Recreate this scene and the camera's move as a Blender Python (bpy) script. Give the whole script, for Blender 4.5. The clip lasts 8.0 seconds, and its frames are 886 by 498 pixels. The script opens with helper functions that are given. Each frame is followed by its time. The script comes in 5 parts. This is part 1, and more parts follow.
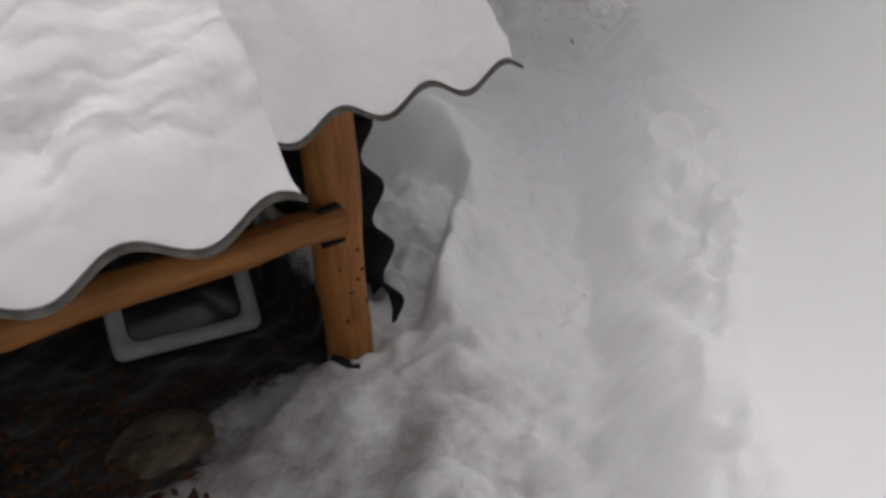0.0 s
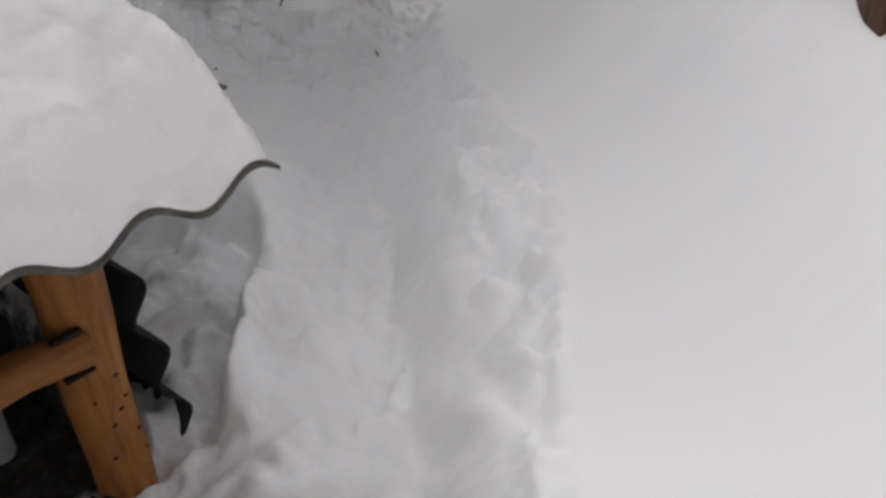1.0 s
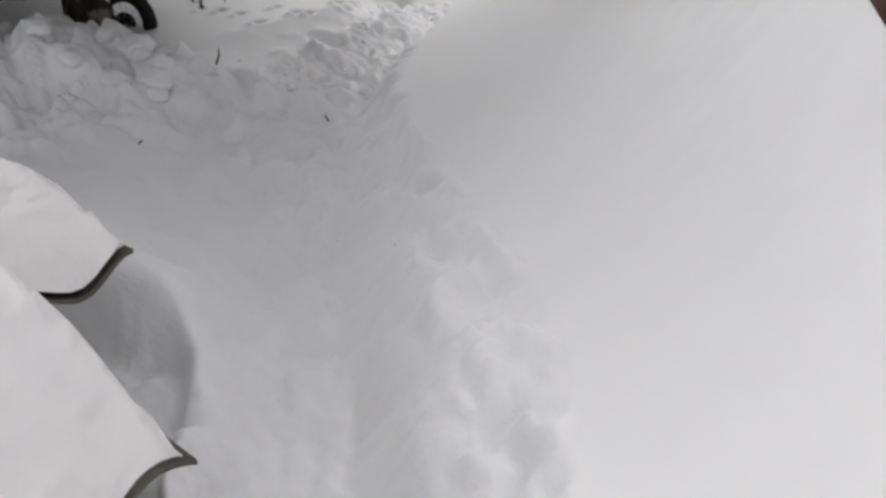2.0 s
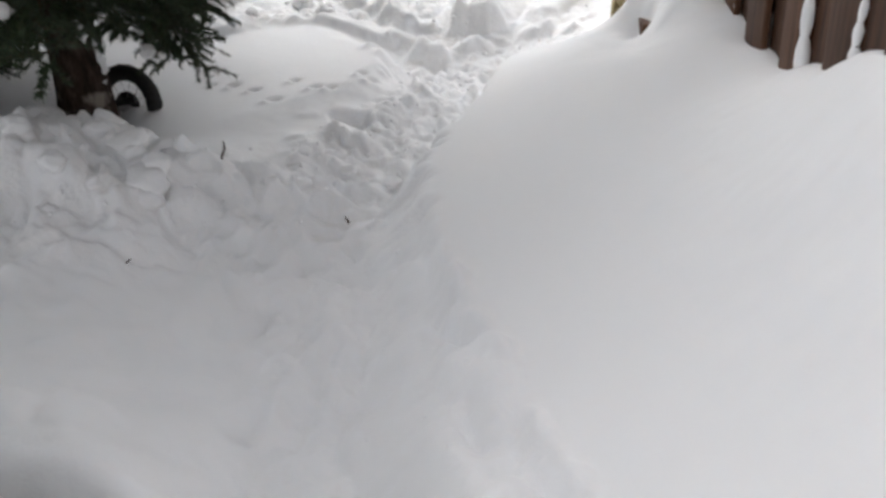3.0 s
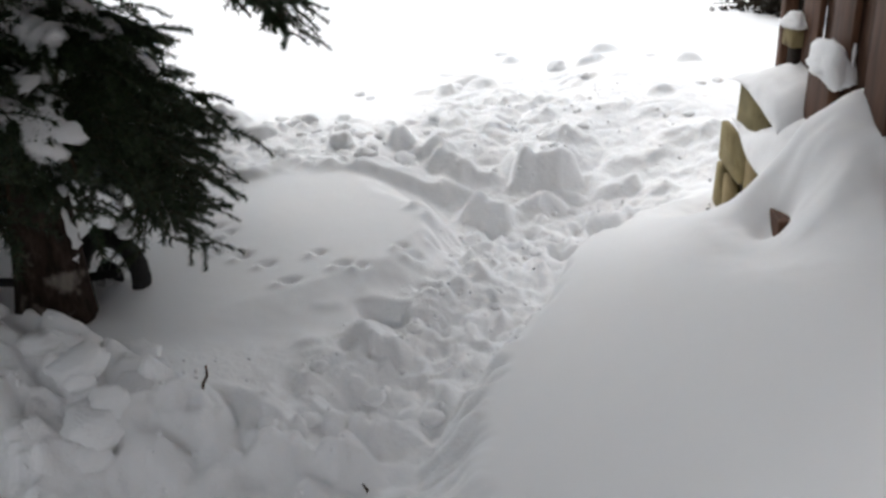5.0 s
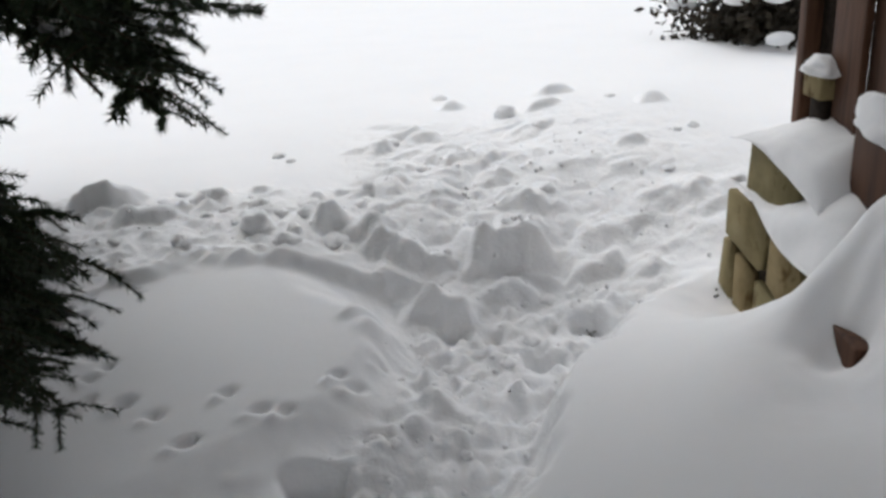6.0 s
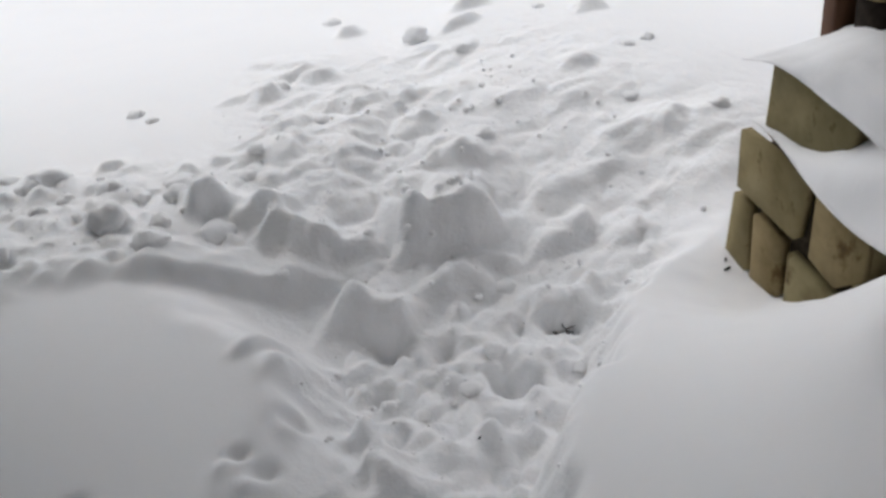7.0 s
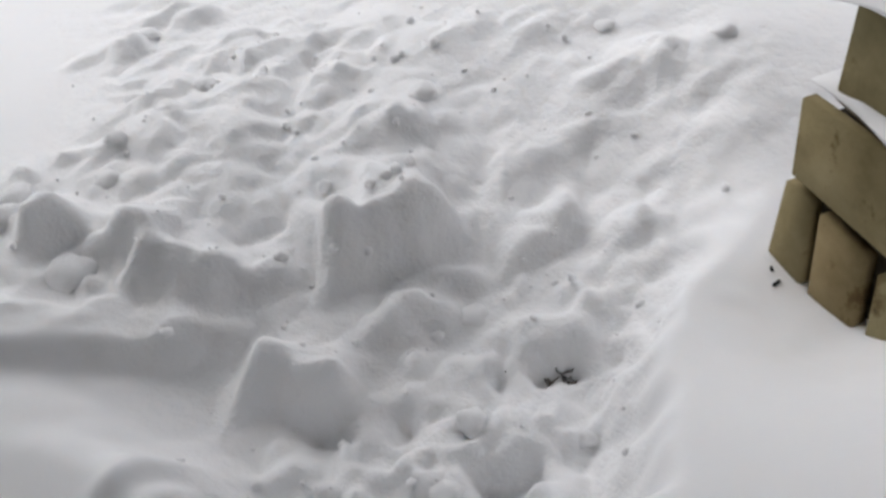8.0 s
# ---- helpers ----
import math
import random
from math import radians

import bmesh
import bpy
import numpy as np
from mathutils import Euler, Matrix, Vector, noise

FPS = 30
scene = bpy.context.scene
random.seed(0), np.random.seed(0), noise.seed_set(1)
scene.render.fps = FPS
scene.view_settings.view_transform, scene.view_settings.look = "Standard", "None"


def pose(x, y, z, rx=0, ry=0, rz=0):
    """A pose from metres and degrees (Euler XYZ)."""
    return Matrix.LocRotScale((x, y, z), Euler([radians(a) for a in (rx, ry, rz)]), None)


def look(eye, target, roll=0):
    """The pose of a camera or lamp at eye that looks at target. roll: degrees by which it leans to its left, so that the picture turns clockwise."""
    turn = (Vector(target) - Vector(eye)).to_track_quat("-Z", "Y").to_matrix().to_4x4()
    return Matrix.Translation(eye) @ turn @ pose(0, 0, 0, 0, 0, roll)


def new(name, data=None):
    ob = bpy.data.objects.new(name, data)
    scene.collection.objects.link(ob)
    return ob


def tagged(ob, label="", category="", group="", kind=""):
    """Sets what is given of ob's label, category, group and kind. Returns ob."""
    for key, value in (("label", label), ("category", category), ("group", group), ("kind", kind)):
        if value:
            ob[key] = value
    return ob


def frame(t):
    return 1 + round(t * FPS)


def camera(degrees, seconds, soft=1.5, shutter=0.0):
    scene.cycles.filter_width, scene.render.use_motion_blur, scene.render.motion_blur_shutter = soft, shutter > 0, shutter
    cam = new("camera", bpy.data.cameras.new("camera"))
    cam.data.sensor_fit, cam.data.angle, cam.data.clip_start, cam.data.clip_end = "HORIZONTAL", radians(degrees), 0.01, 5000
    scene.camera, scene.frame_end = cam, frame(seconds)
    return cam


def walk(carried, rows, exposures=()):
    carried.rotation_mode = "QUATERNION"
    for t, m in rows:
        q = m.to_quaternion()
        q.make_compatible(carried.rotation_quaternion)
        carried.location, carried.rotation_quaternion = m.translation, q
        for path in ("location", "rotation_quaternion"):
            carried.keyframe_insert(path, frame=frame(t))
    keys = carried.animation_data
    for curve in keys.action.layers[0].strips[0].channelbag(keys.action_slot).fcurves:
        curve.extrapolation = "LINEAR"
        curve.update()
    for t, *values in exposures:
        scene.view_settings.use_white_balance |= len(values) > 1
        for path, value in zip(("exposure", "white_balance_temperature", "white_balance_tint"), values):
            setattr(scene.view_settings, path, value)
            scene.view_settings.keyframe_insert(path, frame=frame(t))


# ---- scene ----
cam = camera(56.7, 8.0, soft=3.0)
PATH = [
    (0, (0.514, 0.868, 1.622), (0.284, 2.604, 0.656), -4.6),
    (0.5, (0.561, 1.024, 1.625), (0.596, 2.756, 0.625), -3.8),
    (1, (0.631, 1.261, 1.678), (0.772, 2.965, 0.64), -4.2),
    (1.5, (0.627, 1.533, 1.696), (0.856, 3.237, 0.675), -3.2),
    (1.7, (0.615, 1.622, 1.719), (0.891, 3.321, 0.701), -2.2),
    (2.8, (0.766, 2.236, 1.767), (0.991, 3.956, 0.772), -4.3),
    (3, (0.741, 2.349, 1.788), (0.934, 4.093, 0.828), -4.3),
    (3.5, (0.735, 2.596, 1.776), (0.826, 4.37, 0.856), -3.9),
    (4, (0.779, 2.784, 1.778), (0.792, 4.54, 0.821), -2.9),
    (4.5, (0.839, 3.001, 1.796), (0.836, 4.758, 0.841), -3.4),
    (5, (0.836, 3.281, 1.86), (0.936, 5.122, 1.086), -3.0),
    (5.2, (0.824, 3.415, 1.889), (0.978, 5.277, 1.174), -2.5),
    (6.3, (0.885, 4.304, 1.833), (1.212, 6.129, 1.084), -5.5),
    (6.5, (0.873, 4.481, 1.817), (1.256, 6.271, 1.012), -6.2),
    (7, (0.959, 4.778, 1.758), (1.401, 6.49, 0.825), -7.0),
    (7.5, (1.024, 5.038, 1.71), (1.586, 6.677, 0.71), -5.0),
    (8, (1.147, 5.428, 1.697), (1.674, 6.961, 0.525), -9.6),
]
walk(cam, [(t, look(eye, target, roll)) for t, eye, target, roll in PATH],
     [(0.0, 0.00, 6650, 13.5), (1.5, 0.26, 6600, 12.0), (3.0, 0.58, 6520, 10.8), (3.5, 0.63, 6500, 10.5), (4.5, 0.60, 6450, 10.0), (5.2, 0.11, 6400, 10.0),
      (6.5, -0.24, 6380, 10.2), (7.0, -0.25, 6400, 11.2), (8.0, -0.26, 6420, 11.8)])

# ---- light ----
world = bpy.data.worlds.new("overcast_sky")
scene.world = world
world.use_nodes = True
wn, wl = world.node_tree.nodes, world.node_tree.links
wn.clear()
w_out = wn.new("ShaderNodeOutputWorld")
w_bg = wn.new("ShaderNodeBackground")
w_sky = wn.new("ShaderNodeTexSky")
w_sky.sky_type = "NISHITA"
w_sky.sun_disc = False
w_sky.sun_elevation = radians(56)
w_sky.sun_rotation = radians(-20)
w_sky.dust_density = 3.0
w_grey = wn.new("ShaderNodeHueSaturation")
w_grey.inputs["Saturation"].default_value = 0.12
w_bg.inputs["Strength"].default_value = 0.20
wl.new(w_sky.outputs[0], w_grey.inputs["Color"])
wl.new(w_grey.outputs[0], w_bg.inputs["Color"])
wl.new(w_bg.outputs[0], w_out.inputs["Surface"])

sun = new("sun", bpy.data.lights.new("sun", "SUN"))
sun.data.energy = 0.5
sun.data.angle = radians(60)
sun.data.color = (1.0, 0.975, 0.95)
sun.matrix_world = look((-1.5, 6.5, 10.0), (0, 0, 0))


# ---- materials ----
def material(name, build, rough=0.8, metal=0.0, spec=0.3):
    """A node material; build(n, l, bsdf, coord) wires colour and relief."""
    m = bpy.data.materials.new(name)
    m.use_nodes = True
    n, l = m.node_tree.nodes, m.node_tree.links
    b = n["Principled BSDF"]
    b.inputs["Roughness"].default_value = rough
    b.inputs["Metallic"].default_value = metal
    b.inputs["Specular IOR Level"].default_value = spec
    tc = n.new("ShaderNodeTexCoord")
    build(n, l, b, tc.outputs["Object"])
    return m


def stretched(n, l, coord, sx, sy, sz):
    mp = n.new("ShaderNodeMapping")
    mp.inputs["Scale"].default_value = (sx, sy, sz)
    l.new(coord, mp.inputs["Vector"])
    return mp.outputs["Vector"]


def noise_tex(n, l, coord, scale, detail=4.0, rough=0.55):
    t = n.new("ShaderNodeTexNoise")
    t.inputs["Scale"].default_value = scale
    t.inputs["Detail"].default_value = detail
    t.inputs["Roughness"].default_value = rough
    l.new(coord, t.inputs["Vector"])
    return t.outputs["Fac"]


def ramp(n, l, fac, stops):
    r = n.new("ShaderNodeValToRGB")
    e = r.color_ramp.elements
    while len(e) < len(stops):
        e.new(0.5)
    for k, (p, c) in enumerate(stops):
        e[k].position = p
        e[k].color = (*c, 1)
    l.new(fac, r.inputs["Fac"])
    return r.outputs["Color"]


def mixed(n, l, fac, a, b):
    m = n.new("ShaderNodeMix")
    m.data_type = "RGBA"
    for k, v in ((0, fac), (6, a), (7, b)):
        if isinstance(v, (float, int)):
            m.inputs[k].default_value = v
        elif isinstance(v, tuple):
            m.inputs[k].default_value = (*v, 1)
        else:
            l.new(v, m.inputs[k])
    return m.outputs[2]


def relief(n, l, b, pairs):
    last = None
    for fac, strength, dist in pairs:
        k = n.new("ShaderNodeBump")
        k.inputs["Strength"].default_value = strength
        k.inputs["Distance"].default_value = dist
        l.new(fac, k.inputs["Height"])
        if last:
            l.new(last, k.inputs["Normal"])
        last = k.outputs["Normal"]
    l.new(last, b.inputs["Normal"])


def snow_build(n, l, b, c):
    big = noise_tex(n, l, c, 2.3, 3)
    col = ramp(n, l, big, [(0.3, (0.925, 0.93, 0.94)), (0.7, (0.955, 0.955, 0.96))])
    l.new(col, b.inputs["Base Color"])
    relief(n, l, b, [(noise_tex(n, l, c, 9, 3, 0.5), 0.3, 0.015), (noise_tex(n, l, c, 26, 4, 0.6), 0.12, 0.006), (noise_tex(n, l, c, 240, 3, 0.6), 0.12, 0.002)])


SNOW = material("snow", snow_build, 0.85, 0, 0.25)


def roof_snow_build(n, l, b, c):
    """Wind-rippled snow on the shed roof; a darker white stands in for its shade."""
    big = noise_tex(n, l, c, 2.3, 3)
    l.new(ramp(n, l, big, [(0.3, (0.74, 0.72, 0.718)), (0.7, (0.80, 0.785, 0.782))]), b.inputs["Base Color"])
    mp = n.new("ShaderNodeMapping")
    mp.inputs["Rotation"].default_value = (0, 0, radians(-18))
    mp.inputs["Scale"].default_value = (6, 14, 8)
    l.new(c, mp.inputs["Vector"])
    relief(n, l, b, [(noise_tex(n, l, mp.outputs[0], 1.0, 2, 0.45), 0.9, 0.06), (noise_tex(n, l, c, 22, 2, 0.5), 0.45, 0.02), (noise_tex(n, l, c, 240, 3, 0.6), 0.12, 0.002)])


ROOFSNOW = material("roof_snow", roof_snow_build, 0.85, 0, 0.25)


def ground_build(n, l, b, c):
    """Snow, giving way to littered soil on the floor of the shed."""
    big = noise_tex(n, l, c, 2.3, 3)
    white = ramp(n, l, big, [(0.3, (0.925, 0.93, 0.94)), (0.7, (0.955, 0.955, 0.96))])
    mp = n.new("ShaderNodeMapping")
    mp.vector_type = "TEXTURE"
    mp.inputs["Location"].default_value = (0.04, 2.6, 0)
    mp.inputs["Rotation"].default_value = (0, 0, radians(41.8))
    l.new(c, mp.inputs["Vector"])
    xyz = n.new("ShaderNodeSeparateXYZ")
    l.new(mp.outputs["Vector"], xyz.inputs["Vector"])
    blot = noise_tex(n, l, c, 11, 6, 0.65)
    fine = noise_tex(n, l, c, 55, 4, 0.6)

    def edge(value, a, z):
        r = n.new("ShaderNodeMapRange")
        r.inputs["From Min"].default_value, r.inputs["From Max"].default_value = a, z
        l.new(value, r.inputs["Value"])
        return r.outputs[0]

    def maths(op, p, q):
        m = n.new("ShaderNodeMath")
        m.operation = op
        for k, v in ((0, p), (1, q)):
            if isinstance(v, float):
                m.inputs[k].default_value = v
            else:
                l.new(v, m.inputs[k])
        return m.outputs[0]
    area = maths("MULTIPLY", edge(xyz.outputs[0], -0.16, -0.50), edge(xyz.outputs[1], -0.25, 0.12))
    area = maths("MAXIMUM", area, maths("MULTIPLY", edge(xyz.outputs[0], 0.17, 0.08), edge(xyz.outputs[1], 0.12, 0.32)))
    area = maths("MULTIPLY", area, edge(xyz.outputs[0], -2.2, -1.9))
    area = maths("MULTIPLY", area, edge(xyz.outputs[1], 1.9, 1.8))
    soil = edge(maths("ADD", maths("MULTIPLY", area, 0.77), blot), 0.86, 1.10)
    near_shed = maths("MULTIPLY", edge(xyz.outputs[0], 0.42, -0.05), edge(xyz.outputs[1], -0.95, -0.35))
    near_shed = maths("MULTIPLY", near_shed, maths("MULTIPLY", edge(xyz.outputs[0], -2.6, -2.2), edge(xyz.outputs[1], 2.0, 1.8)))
    # Beside the side sheet the stains also carry the overhang's shade in their colour.
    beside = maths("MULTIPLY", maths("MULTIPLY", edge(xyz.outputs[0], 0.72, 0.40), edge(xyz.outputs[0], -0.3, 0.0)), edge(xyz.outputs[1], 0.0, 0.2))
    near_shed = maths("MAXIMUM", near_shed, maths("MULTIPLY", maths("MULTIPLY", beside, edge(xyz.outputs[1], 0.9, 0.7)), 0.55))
    grime_and_shade = maths("MULTIPLY", near_shed, edge(noise_tex(n, l, c, 7, 5, 0.65), 0.30, 0.68))
    white = mixed(n, l, maths("MULTIPLY", grime_and_shade, 0.9), white, ramp(n, l, fine, [(0.3, (0.13, 0.105, 0.09)), (0.7, (0.32, 0.28, 0.25))]))
    dirt = ramp(n, l, fine, [(0.3, (0.012, 0.009, 0.007)), (0.55, (0.035, 0.025, 0.019)), (0.78, (0.11, 0.085, 0.068))])
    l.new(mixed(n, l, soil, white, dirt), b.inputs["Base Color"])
    worn = n.new("ShaderNodeAttribute")
    worn.attribute_name = "trodden"
    lumps = maths("MULTIPLY", worn.outputs["Fac"], noise_tex(n, l, c, 17, 5, 0.62))
    crumbs = maths("MULTIPLY", worn.outputs["Fac"], noise_tex(n, l, c, 48, 4, 0.6))
    relief(n, l, b, [(lumps, 0.45, 0.03), (crumbs, 0.3, 0.010), (noise_tex(n, l, c, 26, 4, 0.6), 0.06, 0.010), (noise_tex(n, l, c, 240, 3, 0.6), 0.12, 0.002)])


GROUND = material("snow_and_soil", ground_build, 0.85, 0, 0.25)
for m in (SNOW, GROUND):
    b = next(q for q in m.node_tree.nodes if q.type == "BSDF_PRINCIPLED")
    b.inputs["Sheen Weight"].default_value = 0.35
    b.inputs["Sheen Roughness"].default_value = 0.45
    b.inputs["Subsurface Weight"].default_value = 0.35 if m == SNOW else 0.6
    b.inputs["Subsurface Radius"].default_value = (0.9, 0.95, 1.0)
    b.inputs["Subsurface Scale"].default_value = 0.02


def wood_build(dark, mid, light, sx, sy, sz, wear=0.0):
    def build(n, l, b, c):
        info = n.new("ShaderNodeObjectInfo")
        off = n.new("ShaderNodeVectorMath")
        off.operation = "ADD"
        sc = n.new("ShaderNodeVectorMath")
        sc.operation = "SCALE"
        sc.inputs[0].default_value = (7.0, 5.0, 3.0)
        l.new(info.outputs["Random"], sc.inputs["Scale"])
        l.new(c, off.inputs[0])
        l.new(sc.outputs[0], off.inputs[1])
        v = stretched(n, l, off.outputs[0], sx, sy, sz)
        g = noise_tex(n, l, v, 6, 6, 0.6)
        s = noise_tex(n, l, off.outputs[0], 4, 3)
        col = ramp(n, l, g, [(0.28, dark), (0.5, mid), (0.72, light)])
        shade = ramp(n, l, s, [(0.3, (0.62, 0.58, 0.55)), (0.7, (1, 1, 1))])
        m = n.new("ShaderNodeMix")
        m.data_type, m.blend_type = "RGBA", "MULTIPLY"
        m.inputs[0].default_value = 0.6
        l.new(col, m.inputs[6])
        l.new(shade, m.inputs[7])
        hue = n.new("ShaderNodeHueSaturation")
        val = n.new("ShaderNodeMapRange")
        val.inputs["To Min"].default_value, val.inputs["To Max"].default_value = 0.75, 1.2
        l.new(info.outputs["Random"], val.inputs["Value"])
        l.new(val.outputs[0], hue.inputs["Value"])
        l.new(m.outputs[2], hue.inputs["Color"])
        l.new(hue.outputs[0], b.inputs["Base Color"])
        relief(n, l, b, [(g, 0.35, 0.004), (noise_tex(n, l, c, 60, 3), 0.2, 0.002)])
    return build


LOG = material("peeled_log", wood_build((0.13, 0.048, 0.014), (0.29, 0.115, 0.028), (0.38, 0.165, 0.046), 5, 5, 0.7), 0.6, 0, 0.3)
BEAM = material("peeled_pole", wood_build((0.14, 0.052, 0.015), (0.31, 0.125, 0.032), (0.40, 0.175, 0.05), 0.7, 5, 5), 0.6, 0, 0.3)
BOARD = material("brown_stained_board", wood_build((0.034, 0.015, 0.008), (0.092, 0.042, 0.022), (0.132, 0.064, 0.035), 6, 6, 0.5), 0.65, 0, 0.3)
DARKBOARD = material("near_black_board", wood_build((0.012, 0.009, 0.007), (0.03, 0.022, 0.017), (0.05, 0.04, 0.03), 0.6, 6, 6), 0.9, 0, 0.1)


def bark_build(n, l, b, c):
    v = stretched(n, l, c, 1, 1, 0.35)
    g = noise_tex(n, l, v, 34, 6, 0.65)
    s = noise_tex(n, l, c, 7, 4)
    col = ramp(n, l, g, [(0.3, (0.014, 0.010, 0.008)), (0.55, (0.045, 0.030, 0.024)), (0.75, (0.10, 0.072, 0.056))])
    pale = ramp(n, l, s, [(0.58, (0, 0, 0)), (0.68, (1, 1, 1))])
    l.new(mixed(n, l, pale, col, (0.22, 0.19, 0.165)), b.inputs["Base Color"])
    relief(n, l, b, [(g, 0.9, 0.015), (s, 0.4, 0.02)])


BARK = material("spruce_bark", bark_build, 0.95, 0, 0.1)


def plain_build(dark, light, scale=20.0, bump=0.2, dist=0.003):
    def build(n, l, b, c):
        g = noise_tex(n, l, c, scale, 5, 0.6)
        l.new(ramp(n, l, g, [(0.3, dark), (0.7, light)]), b.inputs["Base Color"])
        relief(n, l, b, [(g, bump, dist), (noise_tex(n, l, c, scale * 6, 3), bump, dist * 0.4)])
    return build


def needle_build(n, l, b, c):
    g = n.new("ShaderNodeNewGeometry")
    col = ramp(n, l, g.outputs["Random Per Island"], [(0.0, (0.011, 0.020, 0.010)), (0.6, (0.024, 0.040, 0.018)), (1.0, (0.045, 0.062, 0.026))])
    l.new(col, b.inputs["Base Color"])


NEEDLE = material("spruce_needles", needle_build, 0.65, 0, 0.25)
TWIG = material("brown_twig", plain_build((0.035, 0.022, 0.014), (0.09, 0.06, 0.04), 40), 0.9, 0, 0.1)
SLATE = material("weathered_slate_sheet", plain_build((0.055, 0.052, 0.045), (0.135, 0.13, 0.11), 30, 0.4), 0.9, 0, 0.15)
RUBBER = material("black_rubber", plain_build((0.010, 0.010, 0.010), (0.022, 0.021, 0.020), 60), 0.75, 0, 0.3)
STEEL = material("dull_grey_metal", plain_build((0.22, 0.22, 0.22), (0.42, 0.42, 0.42), 45), 0.45, 0.8, 0.5)
BLACKPAINT = material("black_painted_metal", plain_build((0.010, 0.010, 0.012), (0.025, 0.025, 0.028), 30), 0.5, 0, 0.4)
GREYPLASTIC = material("grey_plastic", plain_build((0.23, 0.235, 0.25), (0.34, 0.345, 0.36), 18), 0.55, 0, 0.4)
SCREEN = material("dark_screen", plain_build((0.004, 0.004, 0.006), (0.009, 0.009, 0.012), 8, 0.02), 0.25, 0, 0.5)
ENAMEL = material("rusty_beige_enamel", plain_build((0.05, 0.030, 0.018), (0.26, 0.21, 0.16), 16, 0.4), 0.6, 0, 0.3)
LEAF = material("dead_leaf", plain_build((0.06, 0.025, 0.015), (0.17, 0.085, 0.05), 25), 0.9, 0, 0.1)
PLASTER = material("grey_wall_plaster", plain_build((0.30, 0.295, 0.29), (0.37, 0.365, 0.36), 6, 0.3, 0.01), 0.95, 0, 0.1)


def stone_build(n, l, b, c):
    """Yellow sandstone with brown runs and black weathering."""
    big = noise_tex(n, l, c, 7, 5, 0.6)
    run = noise_tex(n, l, stretched(n, l, c, 11, 11, 7), 1.0, 6, 0.68)
    fine = noise_tex(n, l, c, 90, 4, 0.6)
    base = ramp(n, l, big, [(0.3, (0.17, 0.14, 0.075)), (0.5, (0.255, 0.22, 0.125)), (0.72, (0.33, 0.29, 0.18))])
    stain = ramp(n, l, run, [(0.30, (0.06, 0.045, 0.03)), (0.37, (0.45, 0.36, 0.25)), (0.44, (1, 1, 1))])
    m = n.new("ShaderNodeMix")
    m.data_type, m.blend_type = "RGBA", "MULTIPLY"
    m.inputs[0].default_value = 0.8
    l.new(base, m.inputs[6])
    l.new(stain, m.inputs[7])
    info = n.new("ShaderNodeObjectInfo")
    tone = n.new("ShaderNodeMix")
    tone.data_type, tone.blend_type = "RGBA", "MULTIPLY"
    tone.inputs[0].default_value = 1.0
    l.new(m.outputs[2], tone.inputs[6])
    l.new(ramp(n, l, info.outputs["Random"], [(0.0, (0.82, 0.80, 0.72)), (0.5, (1.0, 0.96, 0.86)), (1.0, (1.0, 0.86, 0.76))]), tone.inputs[7])
    l.new(tone.outputs[2], b.inputs["Base Color"])
    relief(n, l, b, [(big, 0.5, 0.01), (fine, 0.4, 0.003)])


STONE = material("sandstone", stone_build, 0.85, 0, 0.2)
MORTAR = material("mortar", plain_build((0.016, 0.013, 0.009), (0.07, 0.055, 0.038), 30.0, 0.4, 0.004), 0.9, 0, 0.1)


# ---- helpers of this scene ----
rng = np.random.default_rng(7)


def mesh_of(name, verts, faces, mat, smooth=True):
    me = bpy.data.meshes.new(name)
    me.from_pydata([tuple(v) for v in verts], [], [tuple(f) for f in faces])
    me.materials.append(mat)
    if smooth:
        me.polygons.foreach_set("use_smooth", [True] * len(me.polygons))
    me.update()
    return me


def part(name, bm, mat, parent=None, label="", smooth=True):
    """Links a bmesh as one mesh object under a thing or a part."""
    me = bpy.data.meshes.new(name)
    bm.to_mesh(me)
    bm.free()
    me.materials.append(mat)
    if smooth:
        me.polygons.foreach_set("use_smooth", [True] * len(me.polygons))
    ob = new(name, me)
    ob.parent = parent
    return tagged(ob, label)


def piece(name, verts, faces, mat, parent=None, label="", smooth=True):
    ob = new(name, mesh_of(name, verts, faces, mat, smooth))
    ob.parent = parent
    return tagged(ob, label)


def thing(name, m, label, category, group="", kind=""):
    ob = new(name)
    ob.empty_display_size = 0.1
    ob.matrix_world = m
    return tagged(ob, label, category, group, kind)


def box_bm(cx, cy, cz, sx, sy, sz, bevel=0.004, seg=2, m=None):
    bm = bmesh.new()
    bmesh.ops.create_cube(bm, size=1.0, matrix=Matrix.Translation((cx, cy, cz)) @ Matrix.Diagonal((sx, sy, sz, 1)))
    if bevel:
        bmesh.ops.bevel(bm, geom=bm.edges[:], offset=bevel, segments=seg, affect="EDGES", profile=0.6)
    if m is not None:
        bm.transform(m)
    return bm


